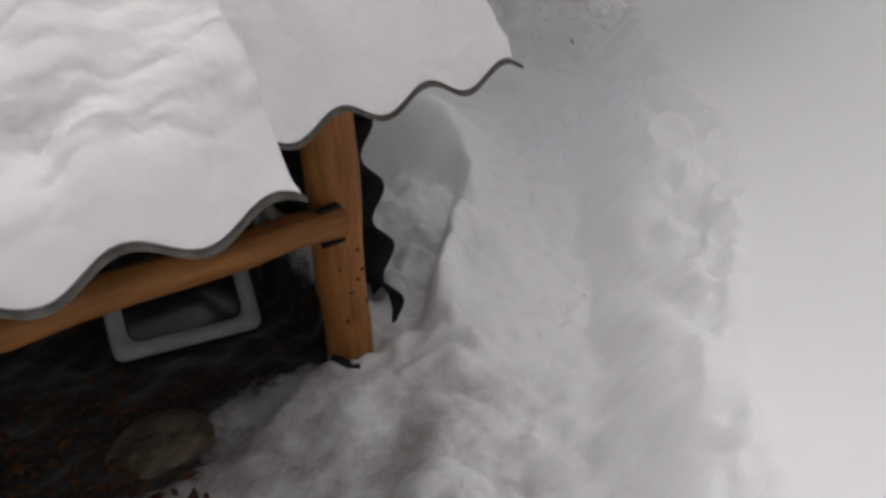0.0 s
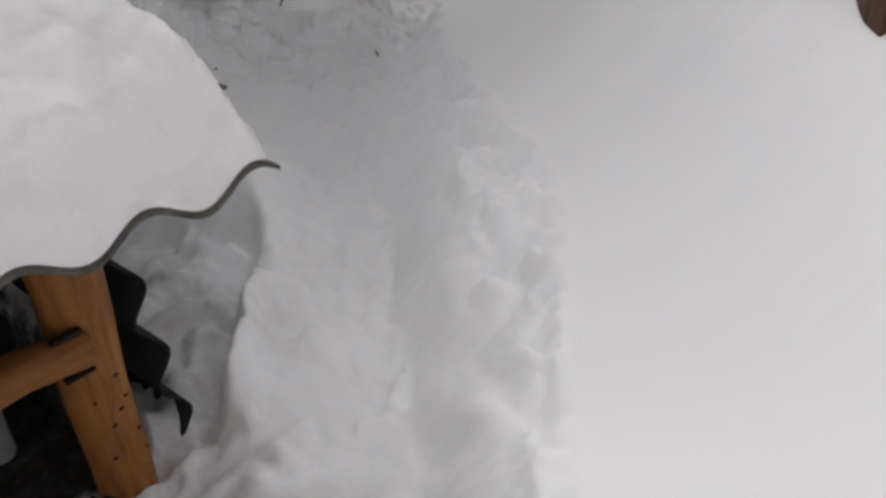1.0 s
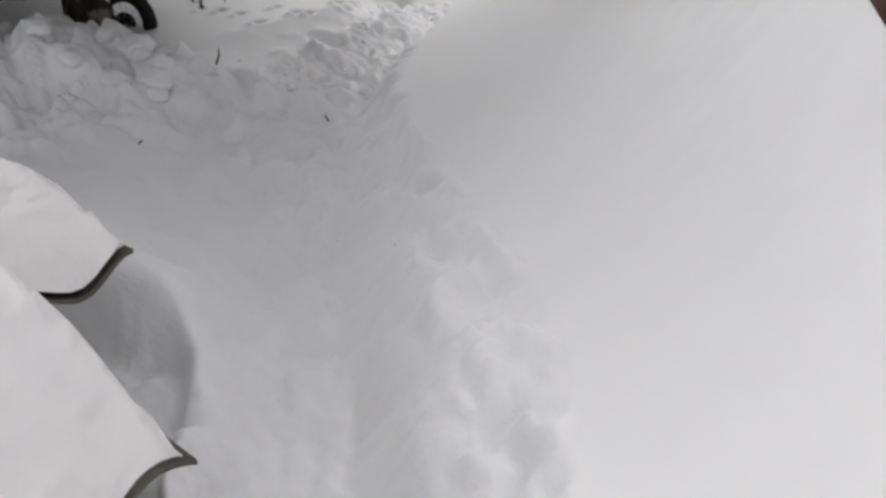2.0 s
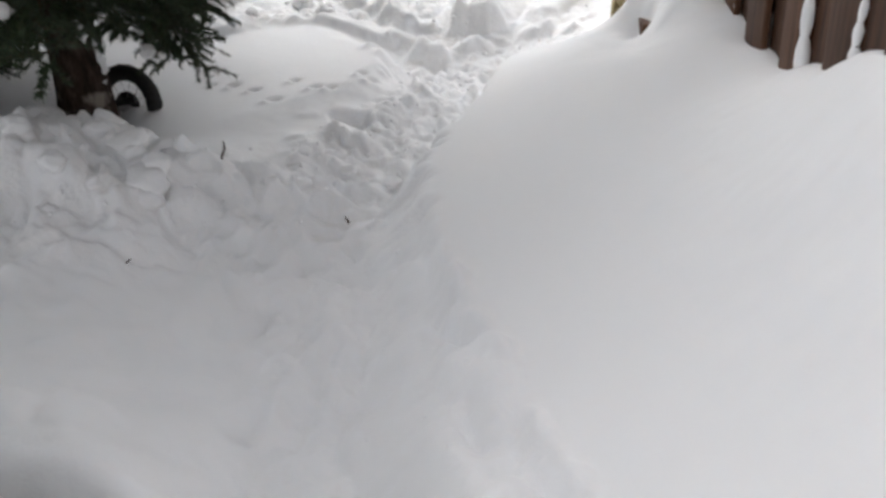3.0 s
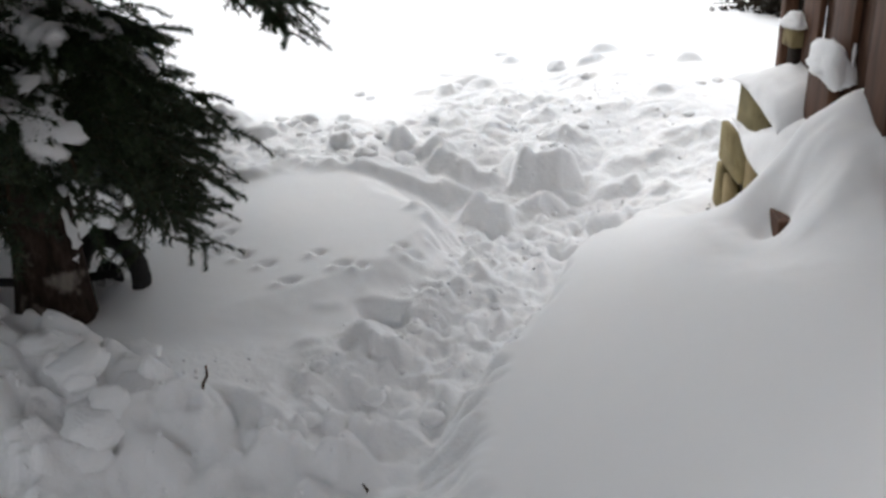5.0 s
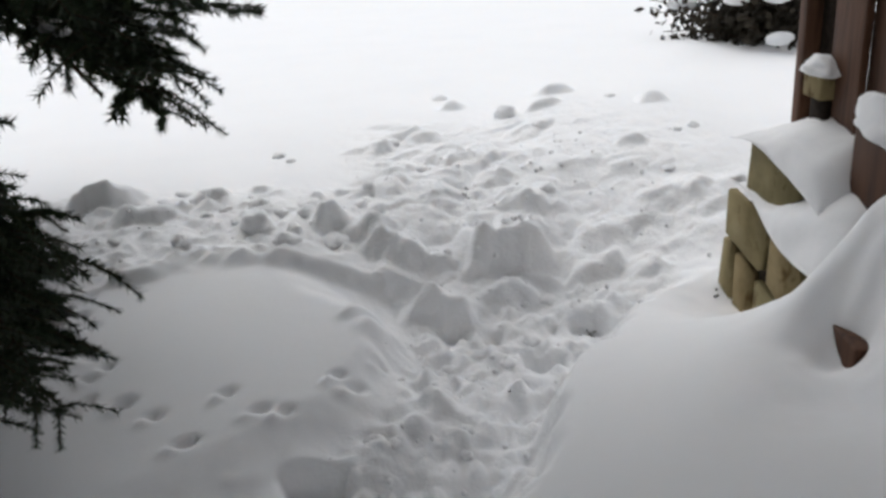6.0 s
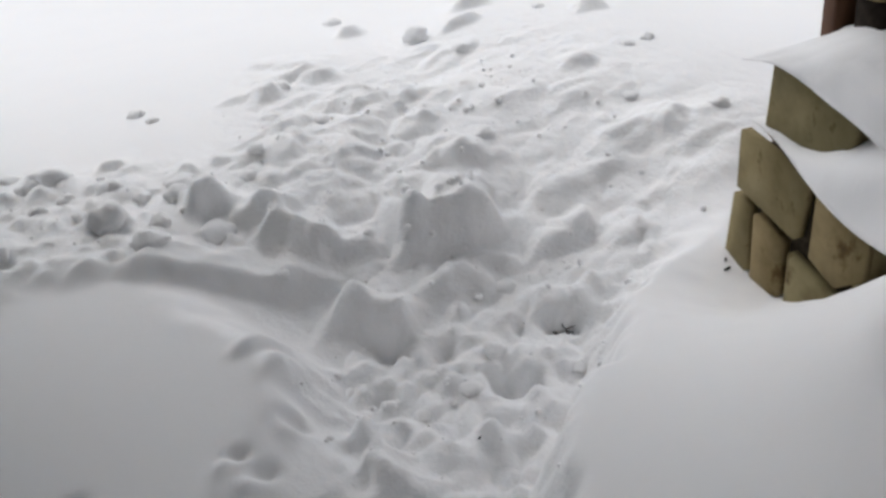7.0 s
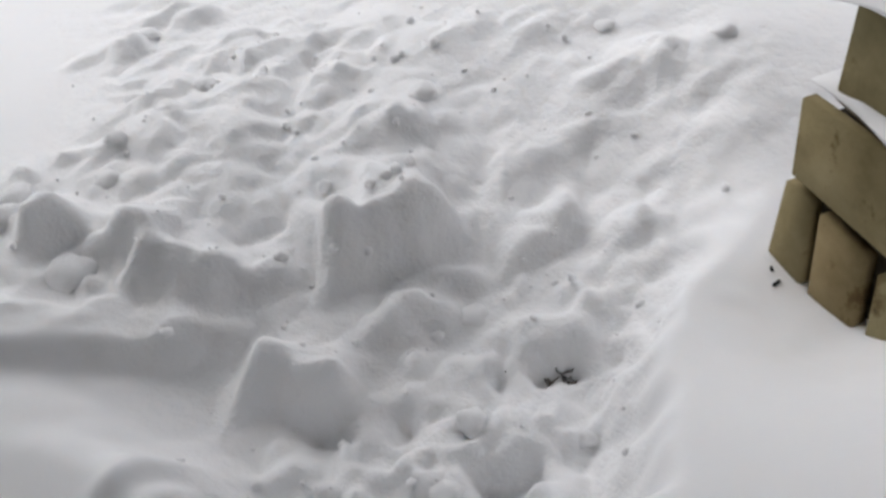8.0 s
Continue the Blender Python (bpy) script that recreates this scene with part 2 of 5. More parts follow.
def tube(points, radii, sides=12, caps=True, wobble=0.0, seed=0):
    """Vertices and faces of a tapered tube along points."""
    r = np.random.default_rng(seed)
    pts = np.array(points, float)
    n = len(pts)
    verts, faces = [], []
    tang = np.gradient(pts, axis=0)
    tang /= np.linalg.norm(tang, axis=1)[:, None]
    ref = np.array([0.0, 0.0, 1.0]) if abs(tang[0][2]) < 0.9 else np.array([1.0, 0.0, 0.0])
    for i in range(n):
        a = np.cross(tang[i], ref)
        a /= np.linalg.norm(a)
        b = np.cross(tang[i], a)
        for k in range(sides):
            th = 2 * math.pi * k / sides
            rr = radii[i] * (1 + wobble * r.uniform(-1, 1))
            verts.append(pts[i] + rr * (math.cos(th) * a + math.sin(th) * b))
    for i in range(n - 1):
        for k in range(sides):
            k2 = (k + 1) % sides
            faces.append((i * sides + k, i * sides + k2, (i + 1) * sides + k2, (i + 1) * sides + k))
    if caps:
        faces.append(tuple(range(sides)))
        faces.append(tuple(range((n - 1) * sides, n * sides)))
    return verts, faces


def step(a, b, x):
    t = np.clip((x - a) / (b - a), 0, 1)
    return t * t * (3 - 2 * t)


LATTICE = rng.uniform(0, 2 * math.pi, (256, 256))


def lattice_noise(x, y):
    """Gradient noise, about -1 to 1."""
    xi, yi = np.floor(x).astype(int), np.floor(y).astype(int)
    fx, fy = x - xi, y - yi

    def corner(a, b):
        g = LATTICE[(xi + a) % 256, (yi + b) % 256]
        return np.cos(g) * (fx - a) + np.sin(g) * (fy - b)
    wx, wy = fx ** 3 * (fx * (fx * 6 - 15) + 10), fy ** 3 * (fy * (fy * 6 - 15) + 10)
    top = corner(0, 0) * (1 - wx) + corner(1, 0) * wx
    return 1.5 * (top * (1 - wy) + (corner(0, 1) * (1 - wx) + corner(1, 1) * wx) * wy)


def fbm(x, y, scale, octaves=4, gain=0.5):
    s, amp, out = scale, 1.0, 0
    for k in range(octaves):
        c, n = math.cos(0.6 + 0.9 * k), math.sin(0.6 + 0.9 * k)
        out = out + amp * lattice_noise((x * c - y * n) * s + 17.3 * k, (x * n + y * c) * s + 9.1 * k)
        s, amp = s * 2.03, amp * gain
    return out


def billow(x, y, scale, octaves=3, gain=0.52):
    """Round heads with creases between them."""
    wx, wy = x + 0.35 / scale * fbm(x + 4.0, y, 0.8 * scale, 2), y + 0.35 / scale * fbm(x, y + 9.0, 0.8 * scale, 2)
    s, amp, out = scale, 1.0, 0
    for k in range(octaves):
        c, n = math.cos(1.1 + 0.7 * k), math.sin(1.1 + 0.7 * k)
        out = out + amp * np.sqrt(np.abs(lattice_noise((wx * c - wy * n) * s + 5.7 * k, (wx * n + wy * c) * s + 3.3 * k)) + 0.002)
        s, amp = s * 2.1, amp * gain
    return out - 0.5


# ---- the snow-covered ground: one sheet out to the horizon ----
def curve(xs, ys, soft):
    """A smooth line through the given heights."""
    grid = np.arange(-8.0, 20.0, 0.02)
    v = np.interp(grid, xs, ys)
    k = np.exp(-0.5 * (np.arange(-60, 61) * 0.02 / soft) ** 2)
    v = np.convolve(np.pad(v, 60, mode="edge"), k / k.sum(), "valid")
    return lambda q: np.interp(q, grid, v)


FIELD = curve((-6, 5.2, 5.8, 6.2, 6.85, 7.6, 8.6, 11, 16), (0.66, 0.66, 0.68, 0.715, 0.775, 0.84, 0.89, 0.93, 0.96), 0.15)
EDGE_R = curve((-3, 2.25, 2.65, 2.9, 3.1, 3.34, 3.9, 4.4, 4.74, 5.0, 5.37, 5.52, 5.77, 5.95, 6.05, 6.22, 6.31, 6.4, 6.8),
               (0.86, 0.90, 0.96, 1.04, 1.09, 1.08, 1.01, 0.95, 0.94, 0.95, 1.09, 1.23, 1.36, 1.46, 1.58, 1.69, 1.80, 1.94, 2.25), 0.03)
EDGE_L = curve((-3, 2.3, 2.8, 3.6, 4.0, 4.5, 4.9, 5.3, 5.6, 5.8, 5.95, 6.2, 6.4, 6.52, 6.8, 7.0), (0.05, 0.16, 0.30, 0.34, 0.42, 0.36, 0.30, 0.42, 0.64, 0.82, 0.97, 1.06, 1.04, 1.06, 1.00, 0.96), 0.03)
STEP_LINE = curve((-3, 2.4, 2.7, 3.3, 3.9, 4.5, 5.0), (0.78, 0.79, 0.83, 0.79, 0.83, 0.91, 0.94), 0.05)
FLOOR = curve((-3, 2.3, 2.8, 3.5, 4.0, 4.77, 5.5, 6.2, 6.6, 6.8, 7.1, 7.5, 8.0), (0.18, 0.26, 0.285, 0.34, 0.39, 0.45, 0.505, 0.53, 0.56, 0.625, 0.745, 0.845, 0.90), 0.05)
SHED = Matrix.Translation((0.04, 2.6, 0)) @ Matrix.Rotation(radians(41.8), 4, "Z")
SU, SV = (math.cos(radians(41.8)), math.sin(radians(41.8))), (-math.sin(radians(41.8)), math.cos(radians(41.8)))


def lump(x, y, z, cx, cy, rx, ry, h, turn=0.0, power=4.0):
    """Adds a soft-edged raised or sunk patch."""
    c, s = math.cos(turn), math.sin(turn)
    u, v = (x - cx) * c + (y - cy) * s, -(x - cx) * s + (y - cy) * c
    d = (np.abs(u / rx) ** power + np.abs(v / ry) ** power)
    return z + h * np.exp(-d)


def face(x, y, z, cx, cy, w, h, turn=0.0, back=0.12, tilt=0.0, blunt=0.045):
    """A broken snow edge: steep towards the front, falling gently away behind."""
    reach = 1.6 * max(w, 2.2 * back)
    near = (np.abs(x - cx) < reach) & (np.abs(y - cy) < reach)
    if not np.any(near):
        return z
    px, py = x[near], y[near]
    c, s = math.cos(turn), math.sin(turn)
    u, v = (px - cx) * c + (py - cy) * s, -(px - cx) * s + (py - cy) * c
    ragged = fbm(px + 3.7 * cx, py, 6.0, 3)
    u, v = u + 0.12 * w * ragged, v + 0.026 * fbm(px, py + 5.1 * cy, 5.0, 2)
    rise = step(-0.5 * blunt, blunt, v) * np.exp(-np.clip(v / back, 0, None) ** 2)
    flank = np.exp(-np.abs((u - 0.15 * w * np.clip(v / back, 0, 1)) / (0.54 * w)) ** (6 if w > 0.18 else 4))
    z[near] = z[near] + rise * flank * (h + tilt * u) * (1 + 0.20 * fbm(px, py, 5.0, 2))
    return z


def rubble(x, y, cell, seed, fill=0.6, rounded=False):
    """Height of loose broken pieces, at most one to a cell, of uneven size, turn and tilt."""
    tab = np.random.default_rng(seed).uniform(0, 1, (64, 64, 7))
    px, py = x + 0.22 * cell * fbm(x + seed, y, 0.9 / cell, 2), y + 0.22 * cell * fbm(x, y + seed, 0.9 / cell, 2)
    xi, yi = np.floor(px / cell).astype(int), np.floor(py / cell).astype(int)
    out = np.zeros_like(px)
    for a in (-1, 0, 1):
        for b in (-1, 0, 1):
            q = tab[(xi + a) % 64, (yi + b) % 64]
            rad = cell * (0.22 + 0.46 * q[:, 2] ** 1.5)
            du, dv = px - (xi + a + 0.1 + 0.8 * q[:, 0]) * cell, py - (yi + b + 0.1 + 0.8 * q[:, 1]) * cell
            c, s = np.cos(6.283 * q[:, 3]), np.sin(6.283 * q[:, 3])
            u, v = du * c + dv * s, (dv * c - du * s) * (1 + 0.7 * q[:, 4])
            if rounded:
                h = 0.9 * np.clip(1 - (u * u + v * v) / rad ** 2, 0, None) ** 0.6
            else:
                d = np.maximum(np.maximum(np.abs(u), np.abs(v)), 0.78 * np.abs(u + 0.8 * v))
                h = step(0, 1, (rad - d) / (0.55 * rad)) * (1 + 0.55 * u / rad)
            out = np.maximum(out, np.where(q[:, 5] < fill, rad * h * (0.35 + 0.65 * q[:, 6]), 0))
    return out


clod_rng = np.random.default_rng(21)
FACES = []
for count, (x0, x1, y0, y1), (w0, w1), up in (
        (18, (1.05, 2.3, 7.2, 8.4), (0.07, 0.20), 0.22), (12, (0.35, 1.0, 6.95, 7.7), (0.05, 0.11), 0.45),
        (9, (1.62, 2.2, 6.7, 7.3), (0.08, 0.20), 0.20), (12, (0.45, 0.95, 5.2, 5.8), (0.05, 0.12), 0.28)):
    for _ in range(count):
        w = clod_rng.uniform(w0, w1)
        FACES.append((clod_rng.uniform(x0, x1), clod_rng.uniform(y0, y1), w, w * up * clod_rng.uniform(0.35, 0.75), clod_rng.uniform(-0.7, 0.7), w * clod_rng.uniform(0.5, 1.1), 0.0))
CLODS = []
# sunk footprints along the trodden way
for _ in range(90):
    y = 4.6 + 2.0 * clod_rng.uniform(0, 1)
    xl, xr = EDGE_L(y), EDGE_R(y)
    CLODS.append((clod_rng.uniform(xl, xr - 0.05), y, clod_rng.uniform(0.02, 0.05), clod_rng.uniform(0.025, 0.065),
                  -clod_rng.uniform(0.008, 0.030), clod_rng.uniform(0, 3.1), 5.0))
# softened old steps in the near part of the way
for _ in range(110):
    CLODS.append((clod_rng.uniform(0.34, 0.70), clod_rng.uniform(2.0, 4.8), clod_rng.uniform(0.02, 0.045), clod_rng.uniform(0.04, 0.11),
                  clod_rng.uniform(-0.034, 0.022), clod_rng.uniform(-0.5, 0.3), 3.0))
# small animal tracks over the smooth field
for tx, ty in ((0.427, 5.887), (0.60, 5.98), (0.67, 5.96), (0.83, 6.10), (0.07, 6.54), (0.136, 6.146), (0.12, 6.25), (0.24, 6.10),
               (0.02, 6.62), (0.02, 6.75), (0.33, 6.02), (0.10, 6.36), (0.95, 6.20), (0.88, 6.05), (0.17, 6.30), (0.52, 6.08)):
    CLODS.append((tx + 0.01, ty + 0.012, 0.026, 0.018, -0.030, 0.5, 3.0))
    CLODS.append((tx - 0.012, ty - 0.016, 0.022, 0.014, 0.022, 0.5, 2.0))


def ground_z(x, y):
    """Height of the snow at x, y (arrays)."""
    x, y = np.asarray(x, float), np.asarray(y, float)
    z = FIELD(y - 0.20 * step(1.25, 1.7, x) * (1 - step(6.9, 7.6, y)))
    z = z + 0.07 * step(1.7, 2.2, x) * step(6.5, 7.0, y) * (1 - step(8.2, 9.5, y)) * (1 - step(2.6, 3.2, x))
    z = z - 0.13 * (1 - step(2.3, 3.5, y)) * step(0.5, 1.0, x) * (1 - step(1.5, 2.2, x))
    z = z + 0.36 * step(1.0, 2.05, x) * (1 - step(5.3, 6.45, y)) * (1 - step(2.4, 6.0, x))
    z = z + 0.05 * fbm(x, y, 0.35, 3) * step(9, 20, np.hypot(x, y))
    # trodden way
    xl, xr, zf = EDGE_L(y), EDGE_R(y), FLOOR(y)
    late = step(4.6, 5.4, y)
    wob = 0.05 * fbm(x, y, 1.7, 2) * (0.2 + 0.8 * late) + 0.03 * fbm(x, y + 4.0, 5.0, 3)
    wide = 0.05 + 0.28 * step(3.5, 4.2, y) * (1 - 0.85 * step(5.6, 6.1, y)) + 0.08 * step(6.4, 6.7, y)
    left = step(xl - 2 * wide, xl + 0.5 * wide, x + wob)
    scallop = (0.030 + 0.045 * late) * fbm(x + 7.0, y + 0.35 * x, 4.0 - 1.4 * (1 - late), 3, 0.5) + 0.012 * late * fbm(x, y, 14.0, 2)
    # a shelf of old filled steps along the right edge, then the floor
    shelf = left * (1 - step(xr - 0.035, xr + 0.035, x + scallop)) * (1 - late)
    z = z - 0.10 * shelf * (0.75 + 0.5 * fbm(x, y * 0.6, 4.0, 2))
    line = STEP_LINE(y) * (1 - late) + (xr - 0.02) * late
    open_end = step(6.3, 6.6, y)
    inside = left * (1 - step(line - 0.20 + 0.12 * late - 0.42 * open_end, line + 0.08 + 0.01 * late + 0.20 * open_end, x + 0.9 * scallop + 0.3 * wob))
    inside = inside * (1 - step(7.1, 7.6, y))
    side_rise = 0.09 * (1 - step(0.26, 0.55, x)) * (1 - step(3.7, 4.2, y)) + 0.10 * (1 - step(xl, xl + 0.35, x)) * late * (1 - step(6.1, 6.3, y))
    z = z * (1 - inside) + (zf + side_rise) * inside
    # low trampled snow in front of the shed
    apron = (1 - step(0.10, 0.36, x)) * (1 - step(2.55, 2.85, y))
    z = z * (1 - apron) + (0.07 * np.exp(-(((x - 0.02) / 0.17) ** 2 + ((y - 2.62) / 0.16) ** 2)) + 0.275 + 0.075 * step(2.1, 2.6, y) + 0.02 * fbm(x, y, 5.0, 3)) * apron
    # hollow of the shed
    u = (x - 0.04) * SU[0] + (y - 2.6) * SU[1]
    v = (x - 0.04) * SV[0] + (y - 2.6) * SV[1]
    lip = step(-0.01, 0.12, v)
    hollow = (1 - step(-0.62 + 0.66 * lip, -0.02 + 0.20 * lip, u + 0.04 * fbm(x, y, 4.0, 2))) * (1 - step(1.70, 1.95, v)) * step(-2.3, -1.9, u)
    z = z * (1 - hollow) + (0.19 + 0.09 * (1 - step(-0.45, 0.20, v)) + 0.02 * fbm(x, y, 5, 3)) * hollow
    edge = x + 0.028 * fbm(x, y, 2.5, 3) + 0.02 * np.sin(7 * y)
    pocket = (1 - step(0.180, 0.305, edge)) * step(-0.6, -0.3, x) * step(2.30, 2.75, y) * (1 - step(3.50, 3.66, y + 0.5 * edge - 0.1)) * (1 - hollow)
    z = z * (1 - pocket) + (0.305 - 0.065 * step(0.10, 0.26, x) + 0.05 * step(2.6, 3.6, y) + 0.02 * fbm(x, y, 4.0, 3)) * pocket
    x, y = x + 0.016 * fbm(x + 3.0, y, 6.5, 3), y + 0.016 * fbm(x, y + 8.0, 6.5, 3)
    # old steps beside the way and single pits
    for cx, cy, rx, ry, h in ((0.88, 2.50, 0.035, 0.10, -0.05), (0.92, 2.95, 0.05, 0.12, -0.05), (1.00, 3.10, 0.05, 0.08, -0.05), (0.97, 3.47, 0.05, 0.05, 0.055),
                              (1.03, 3.28, 0.05, 0.06, 0.04), (0.90, 3.25, 0.04, 0.10, 0.04), (0.88, 2.72, 0.035, 0.09, 0.035), (0.92, 3.75, 0.03, 0.12, -0.05),
                              (0.97, 3.75, 0.025, 0.10, 0.03), (0.93, 4.10, 0.02, 0.10, -0.04), (1.008, 2.658, 0.018, 0.018, -0.016), (0.566, 2.795, 0.028, 0.018, -0.035),
                              (0.697, 4.786, 0.05, 0.045, -0.03), (0.39, 4.03, 0.04, 0.05, -0.05), (0.16, 4.86, 0.03, 0.02, -0.03)):
        z = lump(x, y, z, cx, cy, rx, ry, h, 0.2, 3.0)
    for cx, cy, rx, ry, h, turn, p in (
            (0.76, 5.735, 0.075, 0.048, -0.10, 0.0, 8), (1.49, 6.285, 0.060, 0.042, -0.085, -0.35, 8), (1.17, 6.34, 0.030, 0.022, -0.035, 0, 4),
            (1.69, 6.50, 0.10, 0.05, 0.045, -0.4, 3), (1.685, 6.43, 0.050, 0.028, -0.05, -0.3, 4), (1.59, 6.50, 0.055, 0.015, -0.03, 0.8, 4),
            (1.37, 6.36, 0.022, 0.018, -0.03, 0, 4), (1.32, 6.29, 0.020, 0.016, -0.03, 0, 4), (0.94, 5.515, 0.035, 0.022, -0.04, 0.3, 4)):
        z = lump(x, y, z, cx, cy, rx, ry, h, turn, p)
    # heap before the tree
    z = z + 0.17 * np.exp(-(((x + 0.75) / 0.62) ** 2 + ((y - 5.25) / 0.34) ** 2) ** 2)
    z = z + 0.06 * np.exp(-(((x + 0.05) / 0.40) ** 2 + ((y - 5.2) / 0.28) ** 2) ** 2)
    # broken slabs where the way ends: the large one, the sunk one before it, the pair of clods, the long low step
    for f in ((1.475, 6.80, 0.30, 0.19, -0.05, 0.15, 0.36), (1.195, 6.575, 0.19, 0.125, -0.36, 0.10, -0.12), (1.055, 6.90, 0.17, 0.13, -0.45, 0.10, 0),
              (1.205, 6.845, 0.14, 0.11, -0.15, 0.09, 0), (1.085, 6.765, 0.17, 0.055, 0.05, 0.07, 0), (0.82, 6.805, 0.42, 0.060, -0.15, 0.12, 0.05),
              (0.985, 7.02, 0.15, 0.09, -0.70, 0.11, 0.15), (0.87, 7.12, 0.12, 0.08, 0.30, 0.11, 0.25), (1.46, 6.635, 0.18, 0.06, -0.10, 0.08, 0),
              (1.80, 6.68, 0.22, 0.07, 0.10, 0.10, 0.1), (1.97, 6.57, 0.15, 0.06, 0.10, 0.10, 0), (1.59, 6.67, 0.10, 0.04, -0.30, 0.06, 0)):
        z = face(x, y, z, *f, 0.065 if f[3] > 0.1 else 0.035)
    for f in ((1.60, 7.10, 0.17, 0.085, -0.2, 0.10, 0.15), (1.59, 7.37, 0.10, 0.06, -0.1, 0.09, 0), (1.42, 7.46, 0.15, 0.06, 0.0, 0.10, 0),
              (1.47, 7.61, 0.13, 0.08, 0.1, 0.11, 0), (1.20, 7.55, 0.15, 0.06, 0.5, 0.10, 0), (1.73, 7.55, 0.28, 0.05, -0.1, 0.14, 0),
              (2.23, 7.43, 0.13, 0.08, -0.2, 0.09, 0), (2.34, 6.95, 0.12, 0.07, 0.7, 0.12, 0), (1.93, 7.36, 0.17, 0.05, -0.1, 0.12, 0),
              (1.92, 6.85, 0.26, 0.05, 0.1, 0.16, 0), (1.38, 8.00, 0.15, 0.07, 0.2, 0.14, 0), (1.40, 7.02, 0.22, 0.04, 0.1, 0.10, 0)):
        z = face(x, y, z, *f[:3], 0.5 * f[3], *f[4:])
    for f in ((0.95, 6.43, 0.14, 0.055, 0.25, 0.05, 0), (0.98, 6.35, 0.11, 0.045, 0.5, 0.04, 0), (0.76, 5.52, 0.14, 0.05, -0.1, 0.08, 0),
              (1.86, 8.28, 0.09, 0.06, 0.0, 0.07, 0), (2.06, 8.24, 0.14, 0.06, 0.1, 0.08, 0), (1.63, 8.62, 0.12, 0.06, 0.0, 0.09, 0),
              (1.18, 7.92, 0.11, 0.07, 0.5, 0.09, 0), (0.12, 7.32, 0.20, 0.06, 0.1, 0.12, 0), (-0.07, 7.52, 0.24, 0.11, 0.0, 0.16, 0),
              (0.17, 6.80, 0.17, 0.05, 0.1, 0.08, 0), (2.60, 8.08, 0.12, 0.06, 0.0, 0.09, 0), (2.20, 8.50, 0.18, 0.06, 0.0, 0.10, 0)):
        z = face(x, y, z, *f)
    for f in FACES:
        z = face(x, y, z, *f, 0.025)
    # snow heaped against the stone plinth and the fence foot
    z = z + 0.15 * step(1.80, 2.10, x) * np.exp(-(np.clip(5.40 - y, 0, None) / 0.30) ** 2) * (1 - step(5.54, 5.80, y)) * (1 - step(2.5, 2.8, x))
    z = z + 0.20 * np.exp(-(((x - 2.24) / 0.24) ** 2 + ((y - 5.60) / 0.22) ** 2)) - 0.085 * np.exp(-(((x - 2.06) / 0.20) ** 2 + ((y - 6.13) / 0.20) ** 2))
    z = z - 0.07 * np.exp(-(((x - 1.87) / 0.16) ** 2 + ((y - 5.33) / 0.18) ** 2)) - 0.13 * np.exp(-(((x - 1.93) / 0.07) ** 2 + ((y - 5.48) / 0.10) ** 2))
    z = z + 0.25 * np.exp(-(np.hypot((x - 3.47) / 0.13, (y - 9.6) / 0.2)) ** 1.1)
    gap = 2.31 + 0.1655 * (y - 6.05) - x
    z = z + 0.34 * np.exp(-(np.clip(gap, 0, None) / 0.27) ** 2) * (1 - step(3.55, 4.7, y)) * (0.5 + 0.5 * step(2.95, 3.40, y)) * step(0.5, 2.0, y) * (1 - step(2.6, 3.2, x))
    z = z + 0.012 * np.exp(-(gap / 0.10) ** 2) * np.sin(y * 20.3) * (1 - step(5.2, 5.6, y)) * step(2.0, 3.0, y)
    # well round the trunk
    z = z - 0.05 * np.exp(-(((x + 0.33) / 0.22) ** 2 + ((y - 5.8) / 0.2) ** 2))
    for cx, cy, rx, ry, h, turn, p in CLODS:
        near = (np.abs(x - cx) < 2.2 * max(rx, ry)) & (np.abs(y - cy) < 2.2 * max(rx, ry))
        if np.any(near):
            z[near] = lump(x[near], y[near], z[near], cx, cy, rx, ry, h, turn, p)
    # loose pieces: rounded lumps on the heap, crumbs in the way, broken snow on the bank
    mound = (1 - 0.15 * step(0.05, 0.30, x)) * (1 - step(0.60, 0.85, x - 0.3 * (y - 5.1))) * step(-1.8, -1.4, x) * step(4.45, 4.85, y + 0.12 * fbm(x, y, 3.0, 2) - 0.25 * step(-0.2, 0.35, x)) * (1 - step(5.42, 5.60, y + 0.25 * step(-0.3, 0.3, x)))
    way = step(xl - 0.05, xl + 0.08, x) * (1 - step(xr - 0.05, xr, x)) * (1 - step(6.55, 6.75, y))
    old = way * (1 - late) * (1 - 0.45 * step(line - 0.18, line - 0.08, x))
    sill = step(line + 0.02, line + 0.09, x) * (1 - step(xr - 0.02, xr + 0.05, x)) * (1 - late)
    bank = step(6.50, 6.75, y) * step(0.95, 1.15, x) * (1 - step(7.5, 8.6, y)) * (1 - step(2.3, 2.8, x))
    bank = bank * (1 - 0.5 * step(1.65, 1.9, x))
    strip = step(6.82, 6.95, y) * (1 - step(7.4, 7.8, y + 0.2 * x)) * step(-0.9, -0.2, x) * (1 - step(0.95, 1.1, x))
